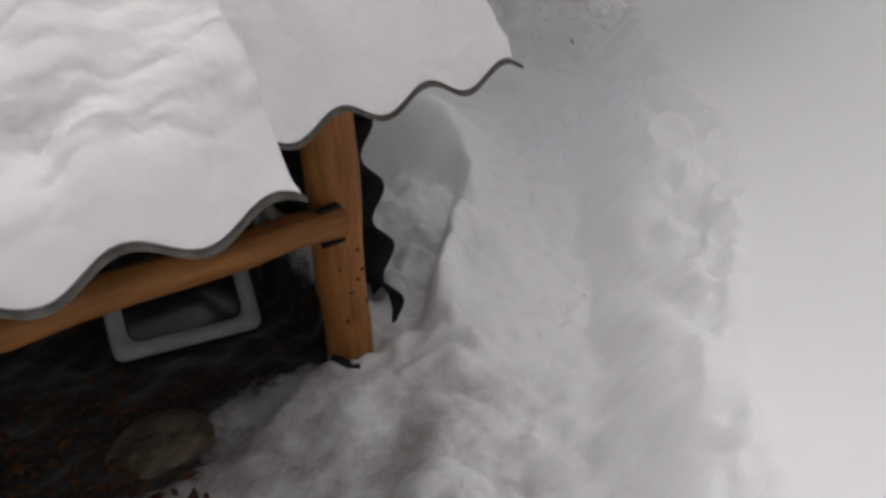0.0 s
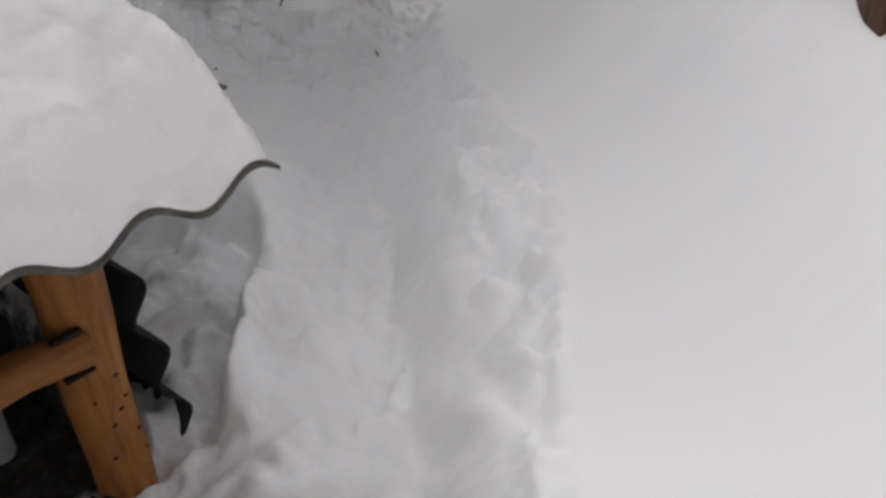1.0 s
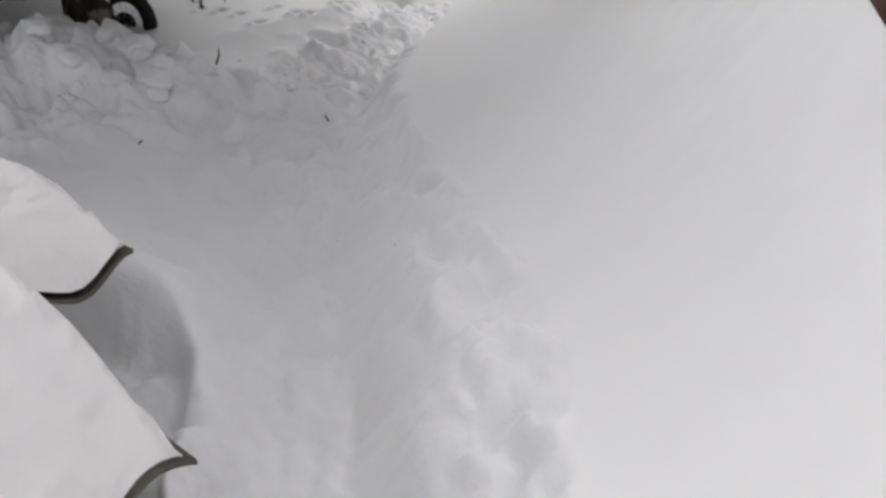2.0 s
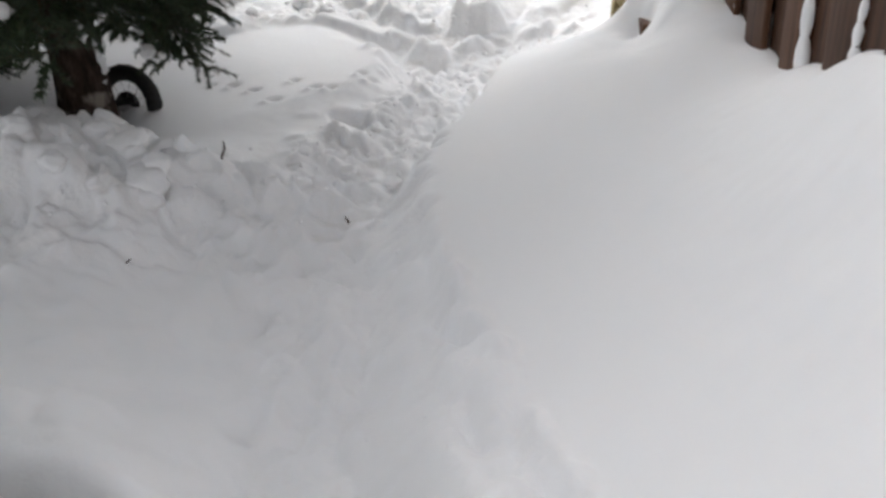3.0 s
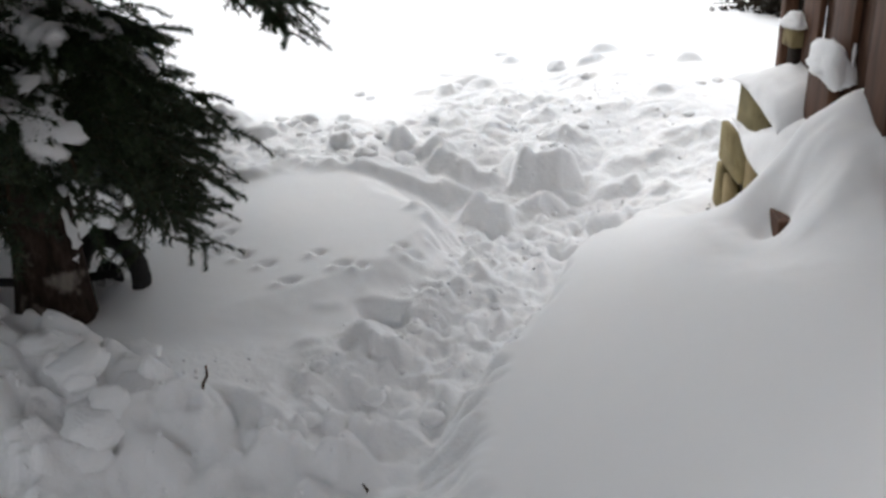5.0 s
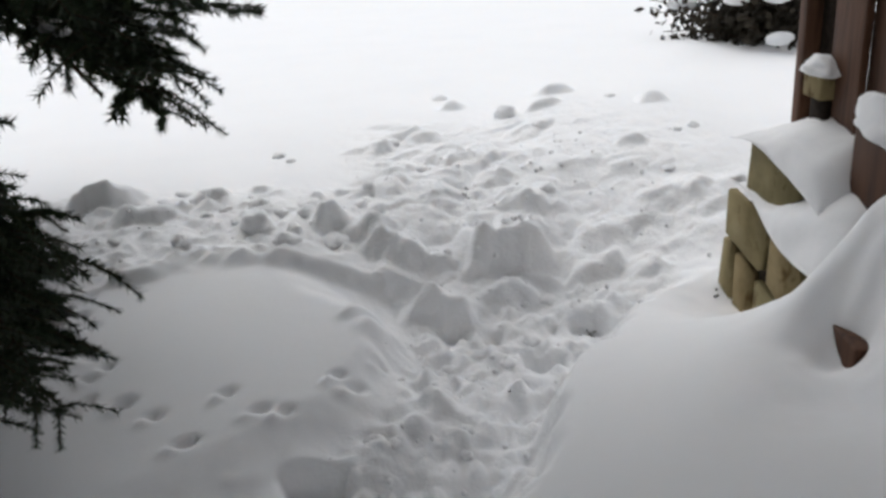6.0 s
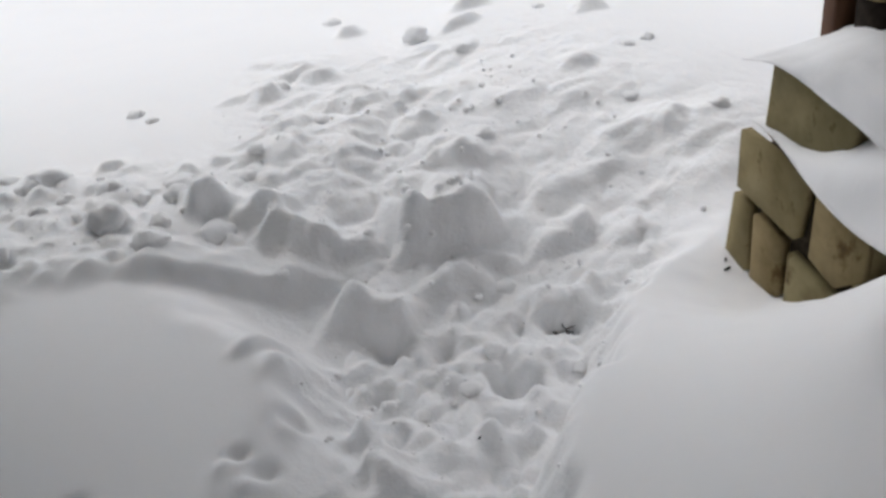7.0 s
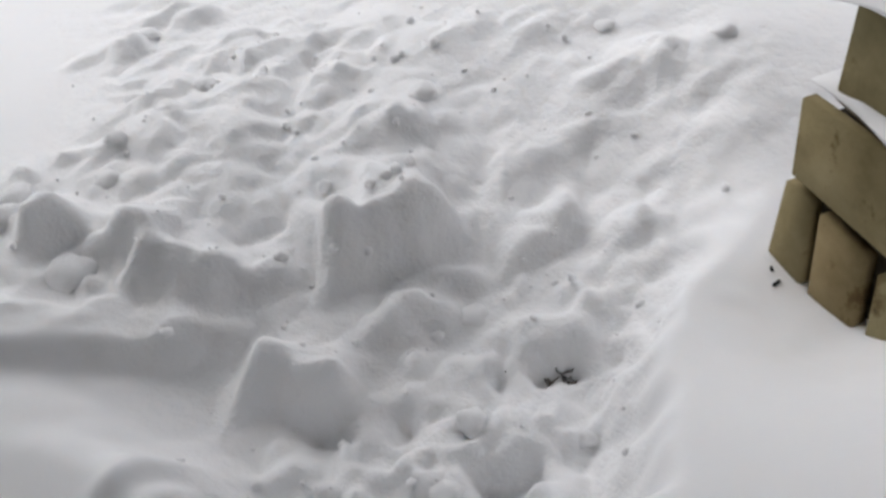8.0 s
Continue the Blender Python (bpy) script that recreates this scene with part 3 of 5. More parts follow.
    for cell, seed, fill, rounded, amount in ((0.19, 3, 0.80, True, 0.75 * mound), (0.11, 5, 0.70, True, 0.7 * mound + 0.6 * sill), (0.060, 8, 0.7, True, 0.9 * mound + 0.7 * sill + 0.5 * old),
                                              (0.10, 11, 0.40, False, 0.28 * bank + 0.45 * way * late + 0.7 * sill), (0.055, 14, 0.50, False, 0.38 * bank + 1.00 * way * late + 0.25 * old + 1.0 * sill),
                                              (0.10, 17, 0.42, False, 0.8 * strip), (0.05, 19, 0.5, False, 0.6 * strip), (0.032, 23, 0.45, False, 0.4 * bank + 1.0 * way * late + 0.5 * strip + 0.15 * sill + 0.5 * mound + 0.08 * old)):
        some = amount > 0.01
        if np.any(some):
            z[some] = z[some] + amount[some] * rubble(x[some], y[some], cell, seed, fill, rounded)
    fore = step(3.3, 3.9, y) * (1 - step(4.9, 5.2, y)) * (1 - step(0.75, 0.95, x)) * step(-1.6, -1.2, x)
    z = z + fore * (0.030 * fbm(x, y + 1.0, 2.6, 3) + 0.4 * rubble(x, y, 0.15, 31, 0.5, True))
    lumpy = [(0.125 * mound, 4.2, 4), (0.034 * bank + 0.030 * strip, 5.2, 4), (0.036 * way * late * (1 - step(6.45, 6.6, y)), 9.0, 3), (0.042 * old + 0.09 * pocket, 5.5, 3), (0.085 * sill, 4.5, 3)]
    for amount, scale, octaves in lumpy:
        some = amount > 0.001
        if np.any(some):
            z[some] = z[some] + amount[some] * billow(x[some], y[some], scale, octaves)
    rough = 0.8 * old + 0.5 * way * late + 0.6 * mound + 0.7 * bank + 0.25 * strip + 0.03
    z = z + 0.012 * rough * fbm(x, y, 9.0, 4) + 0.03 * (bank + 0.4 * mound) * fbm(x + 2.0, y, 2.6, 2) + 0.008 * fbm(x, y, 0.9, 2) * (1 - step(9, 12, np.hypot(x, y)))
    return z


def trodden(x, y):
    """1 on the broken and trodden snow, 0 on the smooth fields."""
    xl, xr = EDGE_L(y), EDGE_R(y)
    way = step(xl - 0.15, xl + 0.05, x) * (1 - step(xr, xr + 0.06, x)) * (1 - step(6.9, 7.1, y)) * (0.45 + 0.55 * step(4.4, 5.2, y))
    mound = (1 - step(0.35, 0.65, x)) * step(-1.5, -1.2, x) * step(4.5, 4.8, y) * (1 - step(5.4, 5.6, y))
    heap = step(6.4, 6.8, y) * step(0.85, 1.05, x) * (1 - step(8.0, 8.8, y)) * (1 - step(2.5, 3.2, x))
    shed_side = 0.5 * (1 - step(0.25, 0.4, x)) * step(-0.3, 0.0, x) * (1 - step(3.6, 4.0, y))
    strip = 0.7 * step(6.85, 7.0, y) * (1 - step(7.4, 7.7, y)) * step(-0.9, -0.2, x) * (1 - step(0.9, 1.1, x))
    return np.maximum.reduce([way, mound, heap, strip, shed_side])


def at_ground(x, y):
    return float(ground_z(np.array([x]), np.array([y]))[0])


def spread(fine0, fine1, pitch, far0, far1):
    mid = list(np.arange(fine0, fine1, pitch))
    out, d, p = [], pitch, fine1
    while p < far1:
        out.append(p)
        d *= 1.22
        p += d
    back, d, p = [], pitch, fine0 - pitch
    while p > far0:
        back.append(p)
        d *= 1.22
        p -= d
    return np.array([far0] + back[::-1] + mid + out + [far1])


gx, gy = spread(-1.3, 2.7, 0.010, -600, 600), spread(1.9, 8.6, 0.010, -600, 900)
GX, GY = np.meshgrid(gx, gy)
GZ = ground_z(GX.ravel(), GY.ravel())
nx, ny = len(gx), len(gy)
# wind has softened every edge a little
soft = GZ.reshape(ny, nx)
for _ in range(1):
    soft = 0.25 * np.roll(soft, 1, 0) + 0.5 * soft + 0.25 * np.roll(soft, -1, 0)
    soft = 0.25 * np.roll(soft, 1, 1) + 0.5 * soft + 0.25 * np.roll(soft, -1, 1)
soft[[0, 1, -2, -1]], soft[:, [0, 1, -2, -1]] = 0.9, 0.9
GZ = soft.ravel()
idx = np.arange(nx * ny).reshape(ny, nx)
quads = np.stack([idx[:-1, :-1], idx[:-1, 1:], idx[1:, 1:], idx[1:, :-1]], -1).reshape(-1, 4)
ground_me = bpy.data.meshes.new("ground")
ground_me.vertices.add(nx * ny)
ground_me.vertices.foreach_set("co", np.stack([GX.ravel(), GY.ravel(), GZ], 1).ravel())
ground_me.loops.add(quads.size)
ground_me.loops.foreach_set("vertex_index", quads.ravel())
ground_me.polygons.add(len(quads))
ground_me.polygons.foreach_set("loop_start", np.arange(0, quads.size, 4))
ground_me.polygons.foreach_set("use_smooth", np.ones(len(quads), bool))
ground_me.update(calc_edges=True)
worn = ground_me.attributes.new("trodden", "FLOAT", "POINT")
worn.data.foreach_set("value", trodden(GX.ravel(), GY.ravel()).astype(np.float32))
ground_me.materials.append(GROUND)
ground = tagged(new("ground", ground_me), "deep white snow with a trodden way and loose clods", "snow", kind="structure")

# an unseen wall, added behind the camera to block sky light and bounce some back
wall = part("wall_house", box_bm(0, -2.2, 1.6, 12.0, 0.3, 3.4, 0.01, 1), PLASTER)
tagged(wall, "plain grey wall added unseen behind the yard to dim its light", "wall", kind="structure")


# ---- shed with corrugated roof ----
PERIOD, WAVE = 0.175, 0.019
shed = thing("woodshed", SHED, "low open log shed roofed with corrugated slate sheets", "shed")


def sheet_z(u, z0, crest):
    return z0 - WAVE + WAVE * np.cos(2 * np.pi * (u - crest) / PERIOD)


def roof_sheet(u0, u1, v0, v1, z0, slope, crest, label):
    us = np.linspace(u0, u1, max(8, int((u1 - u0) / PERIOD * 14)))
    vs = np.linspace(v0, v1, 12)
    verts, faces = [], []
    n, m = len(us), len(vs)
    for side in (0, -0.007):
        for v in vs:
            for u in us:
                verts.append((u, v, sheet_z(u, z0, crest) + slope * (v - v0) + side))
    q = n * m
    for j in range(m - 1):
        for i in range(n - 1):
            a, b, c, d = j * n + i, j * n + i + 1, (j + 1) * n + i + 1, (j + 1) * n + i
            faces += [(a, b, c, d), (a + q, d + q, c + q, b + q)]
    for i in range(n - 1):
        a, b = i, i + 1
        faces.append((a, a + q, b + q, b))
        a, b = (m - 1) * n + i, (m - 1) * n + i + 1
        faces.append((a, b, b + q, a + q))
    for j in range(m - 1):
        a, d = j * n, (j + 1) * n
        faces.append((a, d, d + q, a + q))
        a, d = j * n + n - 1, (j + 1) * n + n - 1
        faces.append((a, a + q, d + q, d))
    ob = piece("roof_sheet", verts, faces, SLATE, shed, label)
    return ob


def roof_snow(name, u0, u1, v0, v1, z0, slope, crest, deep, soft, label, seed, right_cut=False, skew=0.0):
    """Snow lying on a sheet: underside follows the waves, top swells away from the edges."""
    us = np.linspace(u0, u1, 110)
    vs = np.linspace(v0, v1, 90)
    U, V = np.meshgrid(us, vs)
    base = sheet_z(U, z0, crest) + slope * (V - v0)
    right = (u1 - U) * 1.6 if not right_cut else (u1 - U) * 9
    d = np.minimum(np.minimum(right, U - u0 + 0.3), np.minimum(V - v0, (v1 - V) + 0.15))
    d = d + 0.02 * fbm(U + seed, V, 6, 3)
    flat = z0 - WAVE + slope * (V - v0)
    fade = np.clip(d / soft, 0, None)
    thick = deep * (1 - np.exp(-fade)) * (1 + 0.12 * fbm(U + seed, V, 2.1, 2))
    along, across = 0.951 * U + 0.309 * V, 0.951 * V - 0.309 * U
    ripple = (0.016 * fbm(U + seed, V * 0.8, 4.5, 2) + 0.016 * fbm(along * 0.5 + seed, across, 9, 3) + 0.005 * fbm(along * 0.5, across + seed, 20, 2)) * np.clip(fade, 0, 1)
    k = np.clip(d / 0.05, 0, 1)
    top = (base + 0.004) * (1 - k) + np.maximum(flat, base + 0.004) * k + np.maximum(thick + ripple, 0.003)
    top = top + 0.004 * fbm(U + seed + 5, V * 0.8, 15, 2) * np.clip(fade, 0, 1)
    top[:, [0, -1]] = (base + 0.004)[:, [0, -1]]
    top[[0, -1], :] = (base + 0.004)[[0, -1], :]
    n, m = len(us), len(vs)
    S = U + skew * (V - v0) * np.clip((U - u0) / (u1 - u0), 0, 1)
    verts = [(S[j, i], V[j, i], top[j, i]) for j in range(m) for i in range(n)]
    verts += [(S[j, i], V[j, i], base[j, i] + 0.002) for j in range(m) for i in range(n)]
    q = n * m
    faces = []
    for j in range(m - 1):
        for i in range(n - 1):
            a, b, c, d2 = j * n + i, j * n + i + 1, (j + 1) * n + i + 1, (j + 1) * n + i
            faces += [(a, b, c, d2), (a + q, d2 + q, c + q, b + q)]
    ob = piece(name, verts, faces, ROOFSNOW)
    ob.matrix_world = SHED
    return tagged(ob, label, "snow")


roof_sheet(-1.10, 0.195, -0.46, 0.70, 1.187, 0.09, 0.152, "grey-brown corrugated slate sheet")
roof_sheet(-1.85, -0.436, -0.80, 0.30, 1.238, 0.06, -0.474, "grey-brown corrugated slate sheet")
roof_sheet(0.22, 0.445, 0.035, 0.075, 1.118, -0.08, 0.44, "grey-brown corrugated slate sheet")
roof_sheet(-1.80, 0.430, 0.08, 1.80, 1.118, -0.06, 0.44, "grey-brown corrugated slate sheet")
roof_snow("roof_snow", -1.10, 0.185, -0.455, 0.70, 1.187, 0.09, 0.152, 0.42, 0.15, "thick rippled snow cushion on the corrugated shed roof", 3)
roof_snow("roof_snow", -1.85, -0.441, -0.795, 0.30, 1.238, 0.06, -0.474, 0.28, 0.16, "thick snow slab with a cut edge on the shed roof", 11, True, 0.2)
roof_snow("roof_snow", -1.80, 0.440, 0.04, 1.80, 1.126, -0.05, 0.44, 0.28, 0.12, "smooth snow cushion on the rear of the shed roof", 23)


def log_post(name, u, v, z0, z1, r, label="", lean=0.0, swell=0.0, mat=LOG):
    ks = np.linspace(0, 1, 13)
    pts = [(u + lean * k + 0.004 * math.sin(60 * k), v, z0 + (z1 - z0) * k) for k in ks]
    radii = [r * (1.0 + swell * k + 0.012 * math.sin(28 * k)) for k in ks]
    vv, ff = tube(pts, radii, 20, True, 0.012, 5)
    return piece(name, vv, ff, mat, shed, label)


log_post("post", -0.020, 0.040, 0.05, 1.14, 0.058, "orange peeled log post with knots", 0.045, 0.22)
# The other posts are near black: the shed's inner shade put into their colour.
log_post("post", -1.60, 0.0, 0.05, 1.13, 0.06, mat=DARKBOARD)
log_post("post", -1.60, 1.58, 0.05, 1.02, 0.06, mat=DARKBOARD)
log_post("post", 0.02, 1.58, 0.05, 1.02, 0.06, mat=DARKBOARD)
for z, v, r, u1, slope in ((0.752, -0.012, 0.042, -0.005, -0.045), (0.97, 1.58, 0.045, 0.1, 0.0)):
    pts = [(-1.75 + (u1 + 1.75) * k / 14, v + 0.004 * math.sin(3 * k), z + slope * (-1.75 + (u1 + 1.75) * k / 14) + 0.005 * math.sin(2 * k + 1)) for k in range(15)]
    vv, ff = tube(pts, [r * (1 + 0.03 * math.sin(1.7 * k)) for k in range(15)], 16, True, 0.012, 8)
    piece("beam", vv, ff, BEAM, shed, "orange peeled pole beam")
# knots and the dark joints of the post
for k, (du, dz) in enumerate(((0.03, 0.60), (-0.01, 0.55), (0.04, 0.50), (0.02, 0.66), (0.045, 0.44), (-0.025, 0.47), (0.012, 0.58), (-0.03, 0.62), (0.035, 0.40))):
    bm = bmesh.new()
    rr = 0.058 * (1 + 0.22 * (dz - 0.05) / 1.09)
    bmesh.ops.create_icosphere(bm, subdivisions=2, radius=0.0055, matrix=Matrix.Translation((du - 0.020 + 0.041 * (dz - 0.05), 0.040 - math.sqrt(rr ** 2 - du * du), dz)) @ Matrix.Diagonal((1.2, 0.3, 0.8, 1)))
    part("knot", bm, DARKBOARD, shed)
for dz in (0.798, 0.708):
    part("joint_gap", box_bm(-0.040, -0.028, dz, 0.060, 0.02, 0.009, 0.002, 1), DARKBOARD, shed)


def side_sheet():
    """Corrugated sheet standing as the side wall, waves showing at its front edge."""
    zs = np.linspace(0.05, 1.00, 80)
    vs = np.linspace(0.085, 1.72, 6)
    verts, faces = [], []
    n, m = len(zs), len(vs)
    for side in (0, -0.007):
        for v in vs:
            for z in zs:
                u = 0.158 + 0.06 * (0.75 - z) + 0.026 * math.cos(2 * math.pi * (z - 0.388) / 0.181) + side
                verts.append((u, v, z))
    q = n * m
    for j in range(m - 1):
        for i in range(n - 1):
            a, b, c, d = j * n + i, j * n + i + 1, (j + 1) * n + i + 1, (j + 1) * n + i
            faces += [(a, d, c, b), (a + q, b + q, c + q, d + q)]
    for i in range(n - 1):
        faces.append((i, i + 1, i + 1 + q, i + q))
    # Black here stands in for the unlit interior behind the sheet's front edge.
    return piece("side_sheet", verts, faces, RUBBER, shed, "corrugated side sheet coloured black for the dark interior")


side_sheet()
# Boards added to close the shed, near black in place of its inner shade.
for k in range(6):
    part("back_board", box_bm(-0.75, 1.68 + 0.004 * (k % 2), 0.12 + 0.15 * k, 1.9, 0.022, 0.146, 0.003, 1), DARKBOARD, shed, "near-black boards added to darken the shed inside" if k == 0 else "")
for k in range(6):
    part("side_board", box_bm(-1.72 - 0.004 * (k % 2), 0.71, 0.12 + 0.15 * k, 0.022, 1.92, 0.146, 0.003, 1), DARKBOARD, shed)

# ---- fence ----
fence = thing("wooden_building", pose(2.31, 6.05, 0, 0, 0, -9.4), "outbuilding clad in tall brown-stained vertical boards, snowed in", "building")
board_me = part("board", box_bm(0, 0, 1.75, 0.022, 0.172, 3.0, 0.005, 2), BOARD, fence).data
fence.children[0].matrix_local = pose(-0.024, 0.0, 0)
for k in range(1, 22):
    ob = new("board", board_me)
    ob.parent = fence
    ob.matrix_local = pose((0.0 if k % 2 else -0.024), -0.155 * k, random.uniform(-0.02, 0.02), 0, random.uniform(-0.3, 0.3), 0)
part("wall_core", box_bm(0.95, -1.55, 1.7, 1.7, 3.3, 2.9, 0.01, 1), DARKBOARD, fence)
# Dark panel added in place of the shaded gap between post and boards.
part("jamb", box_bm(0.004, 0.180, 1.75, 0.03, 0.17, 3.0, 0.004, 1), DARKBOARD, fence)
part("corner_board", box_bm(0.10, -3.36, 1.75, 0.20, 0.024, 3.0, 0.004, 2), BOARD, fence)
for z in (1.2, 2.4):
    part("rail", box_bm(0.04, -1.5, z, 0.05, 3.0, 0.09, 0.004, 1), BOARD, fence)
# snow packed into the joints of the boards
for jy, z1, wid in ((-1.01, 1.20, 0.008), (-1.63, 1.46, 0.016), (-1.94, 1.36, 0.012), (-0.39, 1.42, 0.010)):
    base = fence.matrix_world @ Vector((-0.026, jy, 0))
    g = at_ground(base.x - 0.02, base.y)
    js = thing("joint_snow", pose(base.x, base.y, g - 0.03), "thin wind-packed snow in a joint between brown boards", "snow")
    a8, b8 = tube([(0, 0.004 * math.sin(5 * q), (z1 - g + 0.03) * q) for q in np.linspace(0, 1, 12)], [wid * (1.3 - 0.75 * q) * (1 + 0.25 * math.sin(23 * q + jy)) for q in np.linspace(0, 1, 12)], 8)
    piece("strip", a8, b8, SNOW, js)

# ---- stone plinth with post ----
PLINTH = pose(2.114, 6.367, 0, 0, 0, -3.5)
plinth = thing("stone_plinth", PLINTH, "low wall clad in yellow sandstone tiles, capped with snow", "wall")
part("core", box_bm(0.222, -0.245, 0.62, 0.38, 0.445, 0.72, 0.006, 1), MORTAR, plinth)
part("core", box_bm(0.262, -0.195, 1.07, 0.36, 0.26, 0.19, 0.006, 1), MORTAR, plinth)


def tile(outline, x, thick=0.03):
    """A flat stone with the given outline in the wall's plane (y, z), bevelled."""
    bm = bmesh.new()
    a = [bm.verts.new((x, y, z)) for y, z in outline]
    f = bm.faces.new(a)
    r = bmesh.ops.extrude_face_region(bm, geom=[f])
    bmesh.ops.translate(bm, verts=[v for v in r["geom"] if isinstance(v, bmesh.types.BMVert)], vec=(-thick, 0, 0))
    bmesh.ops.recalc_face_normals(bm, faces=bm.faces[:])
    bmesh.ops.bevel(bm, geom=bm.edges[:], offset=0.0035, segments=2, affect="EDGES")
    return part("tile", bm, STONE, plinth)


for o in (((-0.032, 1.032), (-0.105, 1.022), (-0.292, 0.995), (-0.258, 0.841), (-0.030, 0.882)),
          ((-0.318, 0.990), (-0.470, 0.965), (-0.470, 0.846), (-0.400, 0.794), (-0.312, 0.825)),
          ((0.014, 0.62), (-0.088, 0.62), (-0.085, 0.852), (-0.020, 0.866)),
          ((-0.106, 0.62), (-0.218, 0.62), (-0.216, 0.818), (-0.106, 0.844)),
          ((-0.243, 0.62), (-0.470, 0.62), (-0.470, 0.826), (-0.394, 0.776), (-0.243, 0.806))):
    tile(o, 0.03)
tile(((-0.068, 1.195), (-0.190, 1.200), (-0.345, 1.180), (-0.334, 1.035), (-0.130, 0.995), (-0.050, 1.020)), 0.085, 0.035)
for y0, z0, z1, x0 in ((-0.338, 1.00, 1.16, 0.055), (-0.472, 0.66, 0.975, 0.005)):
    part("tile", box_bm(x0 + 0.14, y0 + 0.016, (z0 + z1) / 2, 0.27, 0.028, z1 - z0, 0.004, 2), STONE, plinth)
gate_post = thing("fence_post", pose(2.315, 6.290, 0, 0, 0, -9.4), "brown-stained square fence post beside the stone plinth", "post")
part("shaft", box_bm(0, 0, 1.75, 0.05, 0.05, 2.3, 0.005, 2), BOARD, gate_post)
stub = thing("stone_stub", pose(2.278, 6.158, 0, 0, 0, -9.4), "small yellow stone block with a snow cap behind the post", "stone")
part("block", box_bm(0, 0, 1.372, 0.05, 0.115, 0.075, 0.006, 2), STONE, stub)
# Added support; its near-black colour stands in for the dark gap below the stone.
part("base", box_bm(0.018, 0, 1.245, 0.045, 0.10, 0.175, 0.004, 1), DARKBOARD, stub, "dark block added under the stone")

# ---- spruce ----
TREE = Vector((-0.34, 5.80, 0.0))
tree = thing("spruce_tree", Matrix.Translation(TREE), "old spruce with rough bark and snow-dusted drooping branches", "tree")
pts = [(0.012 * math.sin(k * 0.7) + 0.008 * k, 0.006 * k, 0.45 + 0.16 * k) for k in range(46)]
radii = [0.100 + 0.075 * math.exp(-k / 1.3) - 0.0020 * k for k in range(46)]
tv, tf = tube(pts, radii, 28, True, 0.05, 4)
piece("trunk", tv, tf, BARK, tree, "rough grey-brown trunk")


def needles_on(lines, r, per_metre, wide=0.0015, size=1.0):
    """Three-cornered needles standing round the shoots."""
    P, T = [], []
    for line in lines:
        seg = np.diff(line, axis=0)
        step_len = np.linalg.norm(seg, axis=1)
        count = max(4, int(step_len.sum() * per_metre))
        q = r.uniform(0, len(line) - 1.001, count)
        i = q.astype(int)
        P.append(line[i] + seg[i] * (q - i)[:, None])
        T.append(seg[i] / step_len[i][:, None])
    P, T = np.concatenate(P), np.concatenate(T)
    V = r.normal(size=P.shape)
    V -= T * (V * T).sum(1)[:, None]
    V /= np.linalg.norm(V, axis=1)[:, None]
    tip = P + (V * 0.85 + T * 0.55) * r.uniform(0.015, 0.026, len(P))[:, None] * size
    W = np.cross(T, V) * wide
    verts = np.stack([P - W, P + W, tip], 1).reshape(-1, 3)
    me = bpy.data.meshes.new("needles")
    me.vertices.add(len(verts))
    me.vertices.foreach_set("co", verts.ravel())
    me.loops.add(len(verts))
    me.loops.foreach_set("vertex_index", np.arange(len(verts)))
    me.polygons.add(len(P))
    me.polygons.foreach_set("loop_start", np.arange(0, len(verts), 3))
    me.update(calc_edges=True)
    me.materials.append(NEEDLE)
    return me


